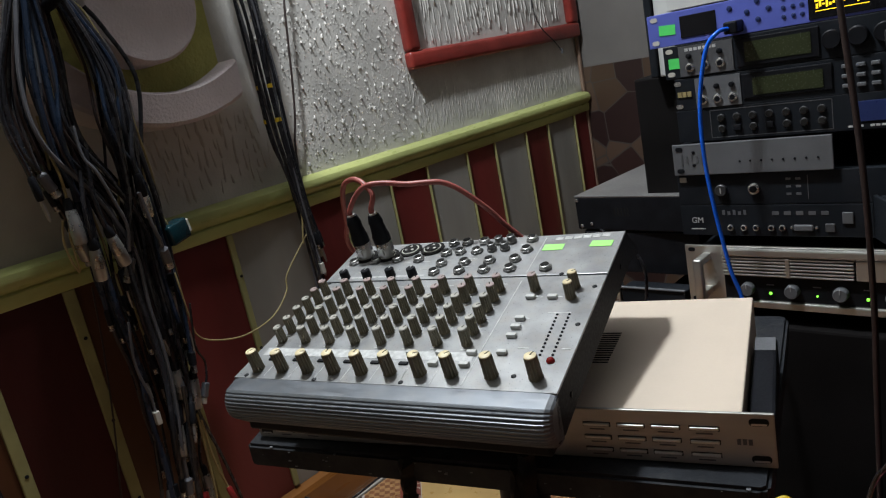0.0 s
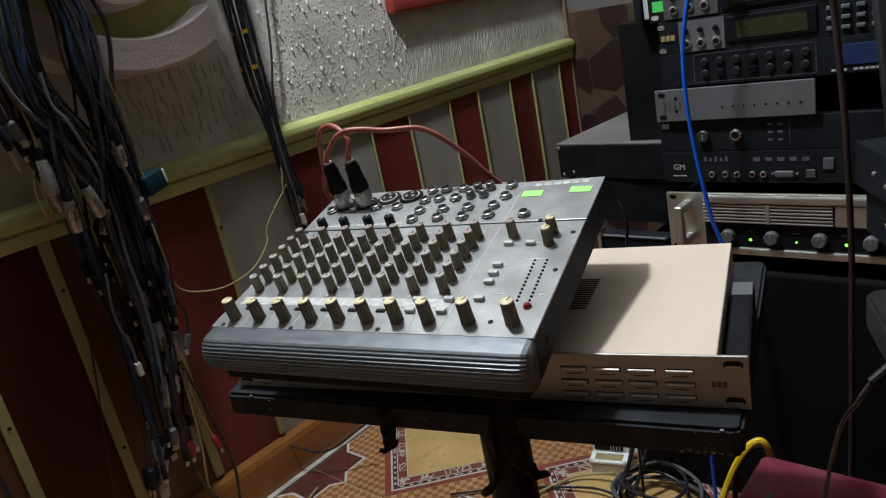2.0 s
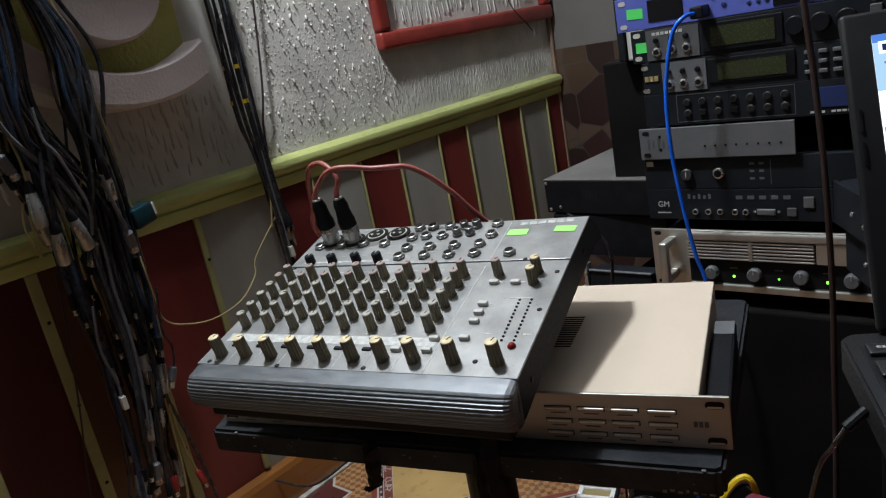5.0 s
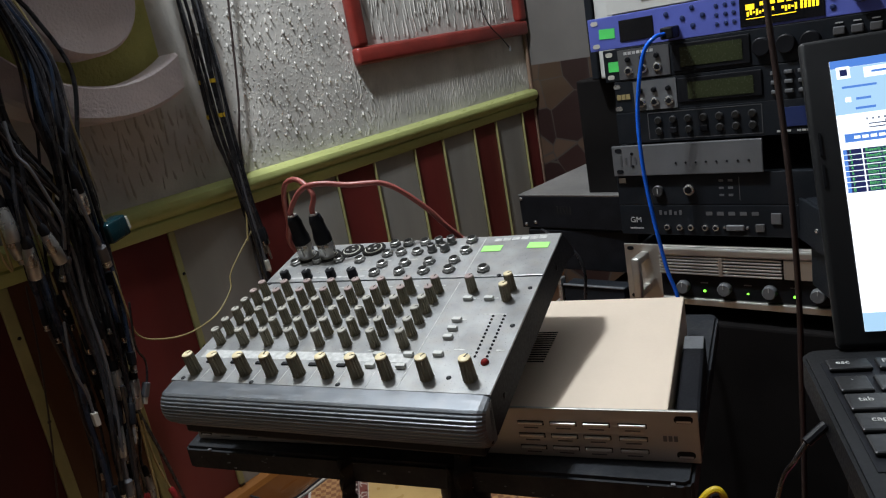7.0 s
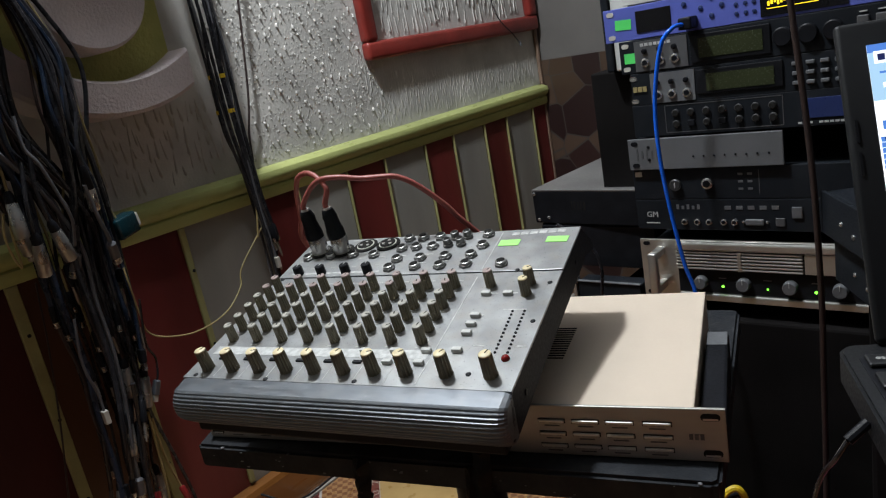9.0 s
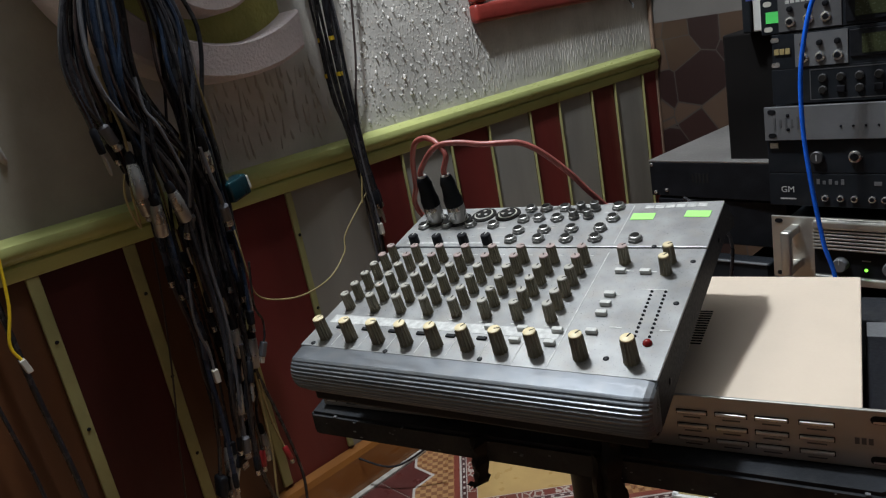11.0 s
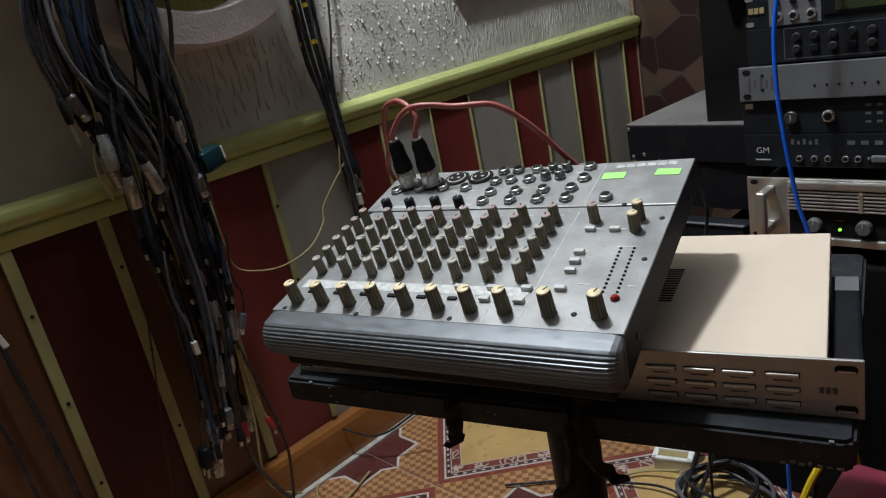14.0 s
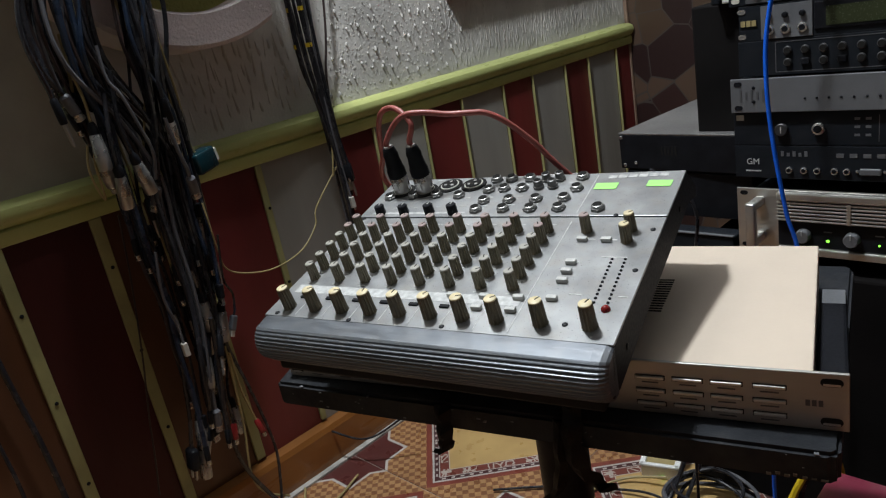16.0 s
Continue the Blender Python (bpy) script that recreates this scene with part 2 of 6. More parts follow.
def tile_material():
    """Printed floor tile: beige diamond in a patterned maroon border, checkered corners with a quarter star."""
    m, nt, b = nodes_of("printed_ceramic_tile")
    co = nt.nodes.new("ShaderNodeTexCoord").outputs["Object"]
    sep = nt.nodes.new("ShaderNodeSeparateXYZ")
    nt.links.new(co, sep.inputs[0])
    M = lambda op, *a: link_math(nt, op, *a)  # noqa: E731
    ax, ay = M("ABSOLUTE", sep.outputs[0]), M("ABSOLUTE", sep.outputs[1])
    d = M("ADD", ax, ay)
    along = M("ABSOLUTE", M("SUBTRACT", ax, ay))
    dx, dy = M("SUBTRACT", 0.2, ax), M("SUBTRACT", 0.2, ay)
    # corner checks
    p, q = M("MULTIPLY", M("ADD", sep.outputs[0], sep.outputs[1]), 66.0), M("MULTIPLY", M("SUBTRACT", sep.outputs[0], sep.outputs[1]), 66.0)
    chk = M("GREATER_THAN", M("MULTIPLY", M("SINE", M("MULTIPLY", p, 3.14)), M("SINE", M("MULTIPLY", q, 3.14))), 0.0)
    col = colour_mix(nt, chk, (0.50, 0.28, 0.125), (0.28, 0.125, 0.06))
    # star
    star = M("MINIMUM", M("MULTIPLY", M("MAXIMUM", dx, dy), 1.30), M("ADD", dx, dy))
    col = colour_mix(nt, M("LESS_THAN", star, 0.098), col, (0.60, 0.56, 0.52))
    col = colour_mix(nt, M("LESS_THAN", star, 0.091), col, (0.115, 0.034, 0.031))
    # border
    col = colour_mix(nt, M("LESS_THAN", d, 0.196), col, (0.25, 0.065, 0.045))
    col = colour_mix(nt, M("LESS_THAN", d, 0.180), col, (0.60, 0.56, 0.52))
    col = colour_mix(nt, M("LESS_THAN", d, 0.1745), col, (0.085, 0.035, 0.035))
    dots = M("MULTIPLY", M("LESS_THAN", M("ABSOLUTE", M("SUBTRACT", d, 0.1685)), 0.0028), M("GREATER_THAN", M("SINE", M("MULTIPLY", along, 260.0)), 0.35))
    col = colour_mix(nt, dots, col, (0.58, 0.52, 0.48))
    col = colour_mix(nt, M("LESS_THAN", d, 0.1625), col, (0.60, 0.56, 0.52))
    col = colour_mix(nt, M("LESS_THAN", d, 0.160), col, (0.21, 0.06, 0.045))
    wav = nt.nodes.new("ShaderNodeTexVoronoi")
    wav.feature, wav.inputs["Scale"].default_value = "DISTANCE_TO_EDGE", 75.0
    nt.links.new(co, wav.inputs["Vector"])
    curl = M("MULTIPLY", M("LESS_THAN", wav.outputs["Distance"], 0.09), M("GREATER_THAN", M("SINE", M("MULTIPLY", along, 95.0)), -0.2))
    curl = M("MULTIPLY", curl, M("LESS_THAN", M("ABSOLUTE", M("SUBTRACT", d, 0.148)), 0.010))
    col = colour_mix(nt, curl, col, (0.55, 0.48, 0.42))
    col = colour_mix(nt, M("LESS_THAN", d, 0.136), col, (0.60, 0.54, 0.48))
    col = colour_mix(nt, M("LESS_THAN", d, 0.1335), col, (0.60, 0.40, 0.16))
    grime = ramp(nt, noise_out(nt, 11, 6, co), [(0.3, (0.72, 0.70, 0.68)), (0.75, (1, 1, 1))])
    mul = nt.nodes.new("ShaderNodeMix")
    mul.data_type, mul.blend_type = "RGBA", "MULTIPLY"
    mul.inputs["Factor"].default_value = 1.0
    nt.links.new(col, mul.inputs["A"])
    nt.links.new(grime, mul.inputs["B"])
    nt.links.new(mul.outputs["Result"], b.inputs["Base Color"])
    nt.links.new(ramp(nt, noise_out(nt, 35, 5, co), [(0.3, (0.22,) * 3), (0.7, (0.45,) * 3)]), b.inputs["Roughness"])
    return m


def mosaic_material():
    """Crazy-paved stone cladding in tans and browns with pale joints."""
    m, nt, b = nodes_of("crazy_paved_stone")
    co = nt.nodes.new("ShaderNodeTexCoord").outputs["Object"]
    v, e = nt.nodes.new("ShaderNodeTexVoronoi"), nt.nodes.new("ShaderNodeTexVoronoi")
    e.feature = "DISTANCE_TO_EDGE"
    for n in (v, e):
        n.inputs["Scale"].default_value = 9.0
        nt.links.new(co, n.inputs["Vector"])
    sep = nt.nodes.new("ShaderNodeSeparateColor")
    nt.links.new(v.outputs["Color"], sep.inputs[0])
    col = ramp(nt, sep.outputs[0], [(0.0, (0.022, 0.009, 0.008)), (0.35, (0.03, 0.012, 0.010)), (0.4, (0.062, 0.036, 0.022)), (0.7, (0.082, 0.05, 0.033)), (1.0, (0.05, 0.038, 0.04))])
    r = nt.nodes["Color Ramp"]
    r.color_ramp.interpolation = "CONSTANT"
    col = colour_mix(nt, link_math(nt, "LESS_THAN", e.outputs["Distance"], 0.014), col, (0.055, 0.045, 0.04))
    nt.links.new(col, b.inputs["Base Color"])
    bn = nt.nodes.new("ShaderNodeBump")
    bn.inputs["Strength"].default_value, bn.inputs["Distance"].default_value = 0.5, 0.003
    nt.links.new(link_math(nt, "MINIMUM", e.outputs["Distance"], 0.05), bn.inputs["Height"])
    nt.links.new(bn.outputs[0], b.inputs["Normal"])
    b.inputs["Roughness"].default_value = 0.5
    return m


M_TILE = tile_material()
M_MOSAIC = mosaic_material()
M_GROUT_PALE = surface("pale_cement", (0.42, 0.39, 0.35), 0.8, vary=0.35, scale=30, bump=0.3)
M_GROUT = surface("dirty_grout", (0.30, 0.25, 0.21), 0.8, vary=0.3, scale=40, bump=0.2)


# ---- mesh helpers ----
def finish(bm, name, material, smooth=False):
    me = bpy.data.meshes.new(name)
    bmesh.ops.recalc_face_normals(bm, faces=bm.faces)
    bm.to_mesh(me)
    bm.free()
    if smooth:
        for p in me.polygons:
            p.use_smooth = True
        me.set_sharp_from_angle(angle=radians(38))
    me.materials.append(material)
    return me


def part(name, bm, material, parent, label="", smooth=False, at=None):
    """Links a bmesh (or a ready mesh) as one mesh object under a thing or a part."""
    me = bm if isinstance(bm, bpy.types.Mesh) else finish(bm, name, material, smooth)
    ob = new(name, me)
    ob.parent = parent
    if at is not None:
        ob.matrix_local = at
    if label:
        tagged(ob, label)
    return ob


def thing(name, m, label, category, group="", kind=""):
    ob = new(name)
    ob.empty_display_size = 0.02
    ob.matrix_world = m
    return tagged(ob, label, category, group, kind)


def setting(name, bm, material, label, smooth=False):
    return tagged(new(name, finish(bm, name, material, smooth)), label, "", "", "structure")


def box(lo, hi, bevel=0.0, bm=None, seg=2):
    """A box between two corners with rounded edges, added to bm."""
    mine = bmesh.new()
    size = [h - l for l, h in zip(lo, hi)]
    mid = [(h + l) / 2 for l, h in zip(lo, hi)]
    bmesh.ops.create_cube(mine, size=1.0, matrix=Matrix.Translation(mid) @ Matrix.Diagonal((*size, 1)))
    if bevel:
        bmesh.ops.bevel(mine, geom=mine.edges[:], offset=min(bevel, 0.45 * min(size)), segments=seg, affect="EDGES", profile=0.5)
    return merged(bm, mine)


def merged(bm, mine):
    if bm is None:
        return mine
    me = bpy.data.meshes.new("tmp")
    mine.to_mesh(me)
    mine.free()
    bm.from_mesh(me)
    bpy.data.meshes.remove(me)
    return bm


def lathe(profile, seg=20, m=None, bm=None, ridges=0.0):
    """A turned solid about z from (radius, z) pairs; ridges pulls every other rib inwards."""
    mine = bmesh.new()
    rings = []
    for r, z in profile:
        ring = []
        for k in range(seg):
            a = 2 * math.pi * k / seg
            rr = r * (1 - (ridges if k % 2 else 0.0))
            ring.append(mine.verts.new((rr * math.cos(a), rr * math.sin(a), z)))
        rings.append(ring)
    for a, b in zip(rings, rings[1:]):
        for k in range(seg):
            mine.faces.new((a[k], a[(k + 1) % seg], b[(k + 1) % seg], b[k]))
    mine.faces.new(rings[0][::-1])
    mine.faces.new(rings[-1])
    if m is not None:
        bmesh.ops.transform(mine, matrix=m, verts=mine.verts)
    return merged(bm, mine)


def prism(outline, x0, x1, bm=None):
    """A solid of constant (y, z) outline from x0 to x1."""
    mine = bmesh.new()
    a = [mine.verts.new((x0, y, z)) for y, z in outline]
    b = [mine.verts.new((x1, y, z)) for y, z in outline]
    n = len(outline)
    for k in range(n):
        mine.faces.new((a[k], a[(k + 1) % n], b[(k + 1) % n], b[k]))
    mine.faces.new(a[::-1])
    mine.faces.new(b)
    return merged(bm, mine)


def smooth_path(points, steps=8):
    pts = [Vector(p) for p in points]
    pts = [2 * pts[0] - pts[1], *pts, 2 * pts[-1] - pts[-2]]
    out = []
    for a, b, c, d in zip(pts, pts[1:], pts[2:], pts[3:]):
        for k in range(steps):
            t = k / steps
            out.append(0.5 * (2 * b + (c - a) * t + (2 * a - 5 * b + 4 * c - d) * t * t + (3 * b - a - 3 * c + d) * t ** 3))
    return [*out, pts[-2]]


def tube(points, r, seg=8, steps=8, bm=None):
    """A round cable along a smooth curve through the points."""
    path = smooth_path(points, steps)
    mine = bmesh.new()
    side, rings = Vector((0.31, 0.87, 0.38)), []
    for k, p in enumerate(path):
        ahead = (path[min(k + 1, len(path) - 1)] - path[max(k - 1, 0)]).normalized()
        side = (side - side.dot(ahead) * ahead).normalized()
        up = ahead.cross(side)
        rings.append([mine.verts.new(p + r * (math.cos(a) * side + math.sin(a) * up)) for a in (2 * math.pi * j / seg for j in range(seg))])
    for a, b in zip(rings, rings[1:]):
        for j in range(seg):
            mine.faces.new((a[j], a[(j + 1) % seg], b[(j + 1) % seg], b[j]))
    mine.faces.new(rings[0][::-1])
    mine.faces.new(rings[-1])
    return merged(bm, mine)


def words(name, text, size, material, parent, at, label="", align="CENTER"):
    cu = bpy.data.curves.new(name, "FONT")
    cu.body, cu.size, cu.extrude, cu.align_x, cu.align_y = text, size, 0.0002, align, "CENTER"
    tmp = new("tmp", cu)
    bpy.context.view_layer.update()
    me = bpy.data.meshes.new_from_object(tmp.evaluated_get(bpy.context.evaluated_depsgraph_get()))
    bpy.data.objects.remove(tmp)
    me.materials.clear()
    me.materials.append(material)
    return part(name, me, material, parent, label, at=at)


# ---- the room ----
WALL_END, CEIL = 1.972, 2.45
RAIL_LO, RAIL_HI = 0.598, 0.652
setting("wall_west", box((-0.12, 0.47, 0.0), (0.0, WALL_END, CEIL)), M_PLASTER, "rough grey plastered wall with raised peaks")
setting("wall_west_smooth", box((-0.12, -1.6, 0.0), (0.0, 0.47, CEIL)), M_WALL_DARKER, "smoother, darker olive-grey stretch of the wall")
bm = box((-0.12, WALL_END, 0.0), (3.0, WALL_END + 0.12, 0.722))
setting("wall_north_lower", bm, M_MOSAIC, "crazy-paved brown and tan stone cladding")
bm = box((-0.12, WALL_END + 0.006, 0.722), (3.0, WALL_END + 0.12, CEIL))
setting("wall_north", bm, M_GREYWALL, "smooth grey painted wall above the stone")
setting("wall_east", box((2.6, -1.6, 0), (2.72, WALL_END, CEIL)), M_ROOM, "plain dark painted wall")
setting("wall_south", box((-0.12, -1.72, 0), (2.72, -1.6, CEIL)), M_ROOM, "plain dark painted wall")
setting("ceiling", box((-0.12, -1.72, CEIL), (3.0, WALL_END + 0.12, CEIL + 0.1)), M_CEIL, "plain painted ceiling")
setting("corner_bead", box((0.0015, WALL_END - 0.012, 0.0), (0.012, WALL_END - 0.001, CEIL), 0.003), M_TAN, "thin varnished wooden bead in the wall corner")

# dado of painted boards with a bead over each joint
dado = tagged(new("dado"), "dado of red, grey and brown painted boards on the wall", "", "", "structure")
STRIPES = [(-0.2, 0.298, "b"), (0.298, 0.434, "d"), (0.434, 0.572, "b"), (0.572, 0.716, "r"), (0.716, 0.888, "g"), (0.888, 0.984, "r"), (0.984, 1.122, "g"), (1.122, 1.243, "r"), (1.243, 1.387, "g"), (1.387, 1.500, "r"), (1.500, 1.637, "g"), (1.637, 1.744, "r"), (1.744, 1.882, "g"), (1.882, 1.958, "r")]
LOOKS = {"r": (M_STRIPE_RED, "dark red painted board"), "g": (M_STRIPE_GREY, "grey painted board"), "d": (M_STRIPE_DARK, "red board in a darker tone"), "b": (M_STRIPE_BROWN, "brown varnished board")}
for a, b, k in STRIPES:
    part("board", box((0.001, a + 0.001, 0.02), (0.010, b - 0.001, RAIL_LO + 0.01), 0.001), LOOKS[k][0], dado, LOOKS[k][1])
for j, (a, b, k) in enumerate(STRIPES[1:]):
    w = 0.009 if a < 0.6 else (0.006 if a < 0.8 else 0.0022)
    bead = part("bead", box((0.0105, a - w, 0.09), (0.0175, a + w, RAIL_LO), 0.002), M_BEAD, dado, "pale olive painted joint bead")
    if a < 0.8:
        for z in (0.50, 0.36, 0.22):
            part("nail", lathe([(0.0028, 0), (0.003, 0.001), (0.001, 0.002)], 8, pose(0.0175, a + 0.001, z + 0.02 * (j % 2), 0, 90, 0)), M_BLACK, bead)
# dado rail with a moulded profile
prof = [(0.0, RAIL_LO), (0.016, RAIL_LO), (0.020, RAIL_LO + 0.006), (0.020, RAIL_LO + 0.020), (0.016, RAIL_LO + 0.0235), (0.022, RAIL_LO + 0.027), (0.027, RAIL_LO + 0.034), (0.029, RAIL_LO + 0.042), (0.026, RAIL_LO + 0.050), (0.018, RAIL_HI + 0.0005), (0.0, RAIL_HI + 0.004)]
bm = prism([(-x, z) for x, z in prof], -0.3, 1.962)
bmesh.ops.rotate(bm, verts=bm.verts, cent=(0, 0, 0), matrix=Matrix.Rotation(radians(90), 3, "Z"))
setting("dado_rail", bm, M_RAIL, "moulded dado rail in worn olive green gloss paint", True)
prof = [(0.0, 0.001), (0.022, 0.001), (0.022, 0.070), (0.018, 0.080), (0.0, 0.084)]
bm = prism([(-x, z) for x, z in prof], -1.5, 1.965)
bmesh.ops.rotate(bm, verts=bm.verts, cent=(0, 0, 0), matrix=Matrix.Rotation(radians(90), 3, "Z"))
for v in bm.verts:
    v.co.x += 0.011
setting("baseboard", bm, M_BASE, "orange-brown varnished wooden baseboard")


def plaster_drops(name, y0, y1, z0, z1, pitch, rise, w, h, proud, seed, material, avoid=()):
    """Raised plaster peaks and runs in uneven columns, each a small pointed drop lying on the wall."""
    rnd = random.Random(seed)
    verts, faces = [], []
    for i in range(int((y1 - y0) / pitch)):
        for j in range(int((z1 - z0) / rise)):
            y = y0 + pitch * (i + 0.5 * (j % 2) * (rise > 0.5 * h) + rnd.uniform(-0.32, 0.32))
            z = z0 + rise * (j + rnd.uniform(0, 0.9))
            if rnd.random() < 0.12 or any(a < y < b and c < z < d for a, b, c, d in avoid):
                continue
            ww, hh, pp = w * rnd.uniform(0.6, 1.3), h * rnd.uniform(0.5, 1.4), proud * rnd.uniform(0.5, 1.3)
            lean = rnd.uniform(-0.12, 0.12) * hh
            base = len(verts)
            ring = [(-ww, 0.15), (-ww * 0.75, 0.75), (0, 1.0), (ww * 0.75, 0.75), (ww, 0.15), (0, -0.05)]
            for dy, q in ring:
                verts.append((-0.001, y + dy + lean * q, z + hh * q))
            for dy, q in ring:
                verts.append((pp * (1.0 if q < 0.5 else 0.5), y + dy * 0.45 + lean * q, z + hh * (0.10 + 0.74 * q)))
            for k in range(6):
                faces.append((base + k, base + (k + 1) % 6, base + 6 + (k + 1) % 6, base + 6 + k))
            faces.append(tuple(base + 6 + k for k in range(6)))
    me = bpy.data.meshes.new(name)
    me.from_pydata(verts, [], faces)
    for p in me.polygons:
        p.use_smooth = True
    me.materials.append(material)
    ob = new(name, me)
    return tagged(ob, "raised drops and runs of grey plaster on the wall", "plaster", "", "stuff")


FR = (1.252, 1.965, 0.812, 1.55)
plaster_drops("plaster_peaks", 0.88, 1.30, 0.665, 1.35, 0.030, 0.021, 0.0022, 0.0085, 0.0052, 3, M_PLASTER, [FR])
plaster_drops("plaster_grain", 0.86, 1.32, 0.655, 1.35, 0.011, 0.010, 0.0022, 0.005, 0.0010, 13, M_PLASTER, [FR])
plaster_drops("plaster_runs", 1.25, 1.965, 0.655, 0.815, 0.0105, 0.022, 0.0022, 0.034, 0.0012, 4, M_PLASTER, [FR])
plaster_drops("plaster_runs_framed", 1.30, 1.93, 0.848, 1.35, 0.0175, 0.034, 0.0026, 0.060, 0.0032, 5, M_PLASTER)
plaster_drops("plaster_drips", 0.58, 0.86, 0.665, 0.80, 0.017, 0.026, 0.0026, 0.036, 0.0040, 6, M_PLASTER_L)
plaster_drops("plaster_drips_far", -0.25, 0.37, 0.73, 1.3, 0.026, 0.050, 0.0042, 0.080, 0.0080, 7, M_PLASTER)

# red frame moulded on the wall
frame_thing = thing("picture_frame", Matrix.Identity(4), "red painted wooden frame fixed to the plastered wall", "frame")
fw, y0, y1, z0, z1 = 0.040, *FR
for name, lo, hi in (("bottom_rail", (0.0, y0, z0), (0.026, y1, z0 + fw)), ("top_rail", (0.0, y0, z1 - fw), (0.026, y1, z1)), ("left_stile", (0.0005, y0, z0 + fw - 0.001), (0.0262, y0 + fw, z1 - fw + 0.001)), ("right_stile", (0.0005, y1 - fw, z0 + fw - 0.001), (0.0262, y1, z1 - fw + 0.001))):
    part(name, box(lo, hi, 0.009, seg=3), M_FRAME, frame_thing, smooth=True)

# round relief of plaster rings
relief = thing("wall_relief", pose(0, 0.657, 1.062, 0, 90, 0), "round plaster wall relief in lavender and olive green", "relief")


def clipped(bm):
    """The relief stops at an upright cut beside the narrow cable bundle."""
    bmesh.ops.bisect_plane(bm, geom=bm.verts[:] + bm.edges[:] + bm.faces[:], plane_co=(0, 0.116, 0), plane_no=(0, 1, 0), clear_outer=True)
    bmesh.ops.holes_fill(bm, edges=[e for e in bm.edges if e.is_boundary], sides=0)
    return bm


part("backplate", clipped(lathe([(0.215, -0.001), (0.215, 0.030), (0.21, 0.032)], 64)), M_GREENPL, relief, "olive green rough plaster disc", True)
bm = bmesh.new()
N, sect = 72, [(0.209, 0.0), (0.209, 0.082), (0.213, 0.088), (0.256, 0.084), (0.262, 0.078), (0.264, 0.0)]
rings = [[bm.verts.new((r * math.cos(2 * math.pi * k / N), r * math.sin(2 * math.pi * k / N), z)) for r, z in sect] for k in range(N)]
for k in range(N):
    a, b = rings[k], rings[(k + 1) % N]
    for j in range(len(sect)):
        bm.faces.new((a[j], b[j], b[(j + 1) % 6], a[(j + 1) % 6]))
part("ring", clipped(bm), M_LAVENDER, relief, "raised lavender plaster ring", True)
part("disc", lathe([(0.090, 0.02), (0.090, 0.092), (0.085, 0.1)], 56, pose(0.076, -0.024, 0)), M_LAVENDER, relief, "raised lavender plaster disc", True)

# unseen board added over the relief to block the lamp and shade the wall below
shelf = thing("wall_shelf", pose(0.0, 0.432, 1.36), "unseen brown board added high on the wall to cast shade", "shelf")
part("board", box((0.0, 0.0, 0.0), (0.222, 0.305, 0.022), 0.002), M_STRIPE_BROWN, shelf)
for y in (0.04, 0.255):
    part("bracket", prism([(y - 0.006, 0.0), (y + 0.006, 0.0), (y + 0.006, -0.05), (y - 0.006, -0.05)], 0.0, 0.012), M_BLACKMET, shelf)

# hanging bulb above
bulb = thing("ceiling_lamp", pose(LAMP.x, LAMP.y, LAMP.z), "bare bulb hanging from the ceiling on a cord", "lamp")
part("cord", tube([(0, 0, 0.13), (0, 0, CEIL - LAMP.z)], 0.003, 6, 2), M_BLACKCABLE, bulb)
part("socket", lathe([(0.012, 0.08), (0.018, 0.085), (0.018, 0.125), (0.008, 0.135)], 16), M_WHITEPL, bulb)

setting("baseboard_joint", box((0.0335, -1.5, -0.001), (0.046, 1.96, 0.0035), 0.001), M_GROUT_PALE, "smeared pale cement joint along the baseboard")

# ---- the stand with its board ----
S6 = pose(0.5280, 0.3995, 0.488, 0, 0, 17.2)  # front lower left corner of the rack processor
stand = thing("stand", pose(0.70, 0.59, 0.0, 0, 0, 14.7), "black stand with a worn black board on a steel post", "stand")
outline = [(-0.230, -0.126), (-0.222, -0.1555), (0.258, -0.1460), (0.263, -0.141), (0.263, 0.17), (0.256, 0.176), (-0.222, 0.176), (-0.230, 0.165)]
bm = bmesh.new()
lo, hi = [bm.verts.new((x, y, 0.462)) for x, y in outline], [bm.verts.new((x, y, 0.4870)) for x, y in outline]
for k in range(len(outline)):
    bm.faces.new((lo[k], lo[(k + 1) % 8], hi[(k + 1) % 8], hi[k]))
bm.faces.new(lo[::-1])
bm.faces.new(hi)
bmesh.ops.bevel(bm, geom=bm.edges[:], offset=0.003, segments=2, affect="EDGES")
part("board", bm, M_BOARD, stand, "chipped black laminate board", True)
part("post", lathe([(0.027, 0.02), (0.027, 0.45), (0.045, 0.455), (0.045, 0.4625)], 28), M_BLACK, stand, "black steel post", True)
part("collar", lathe([(0.031, 0.16), (0.033, 0.163), (0.033, 0.20), (0.031, 0.203)], 28), M_BLACK, stand, smooth=True)
for k in range(3):
    a = radians(100 + 120 * k)
    part("leg", tube([(0.02 * math.cos(a), 0.02 * math.sin(a), 0.14), (0.12 * math.cos(a), 0.12 * math.sin(a), 0.06), (0.24 * math.cos(a), 0.24 * math.sin(a), 0.012)], 0.011, 10, 6), M_BLACKMET, stand, smooth=True)
rnd = random.Random(11)
for k in range(26):
    x, z = rnd.uniform(-0.21, 0.25), rnd.uniform(0.466, 0.486)
    w = rnd.uniform(0.0006, 0.0018)
    y = -0.1460 - 0.0095 * (0.258 - x) / 0.48
    part("chip", box((x - w, y - 0.0006, z - w * 0.35), (x + w, y + 0.002, z + w * 0.35), 0.0004), M_GREYFACE, stand, "pale chip in the laminate")


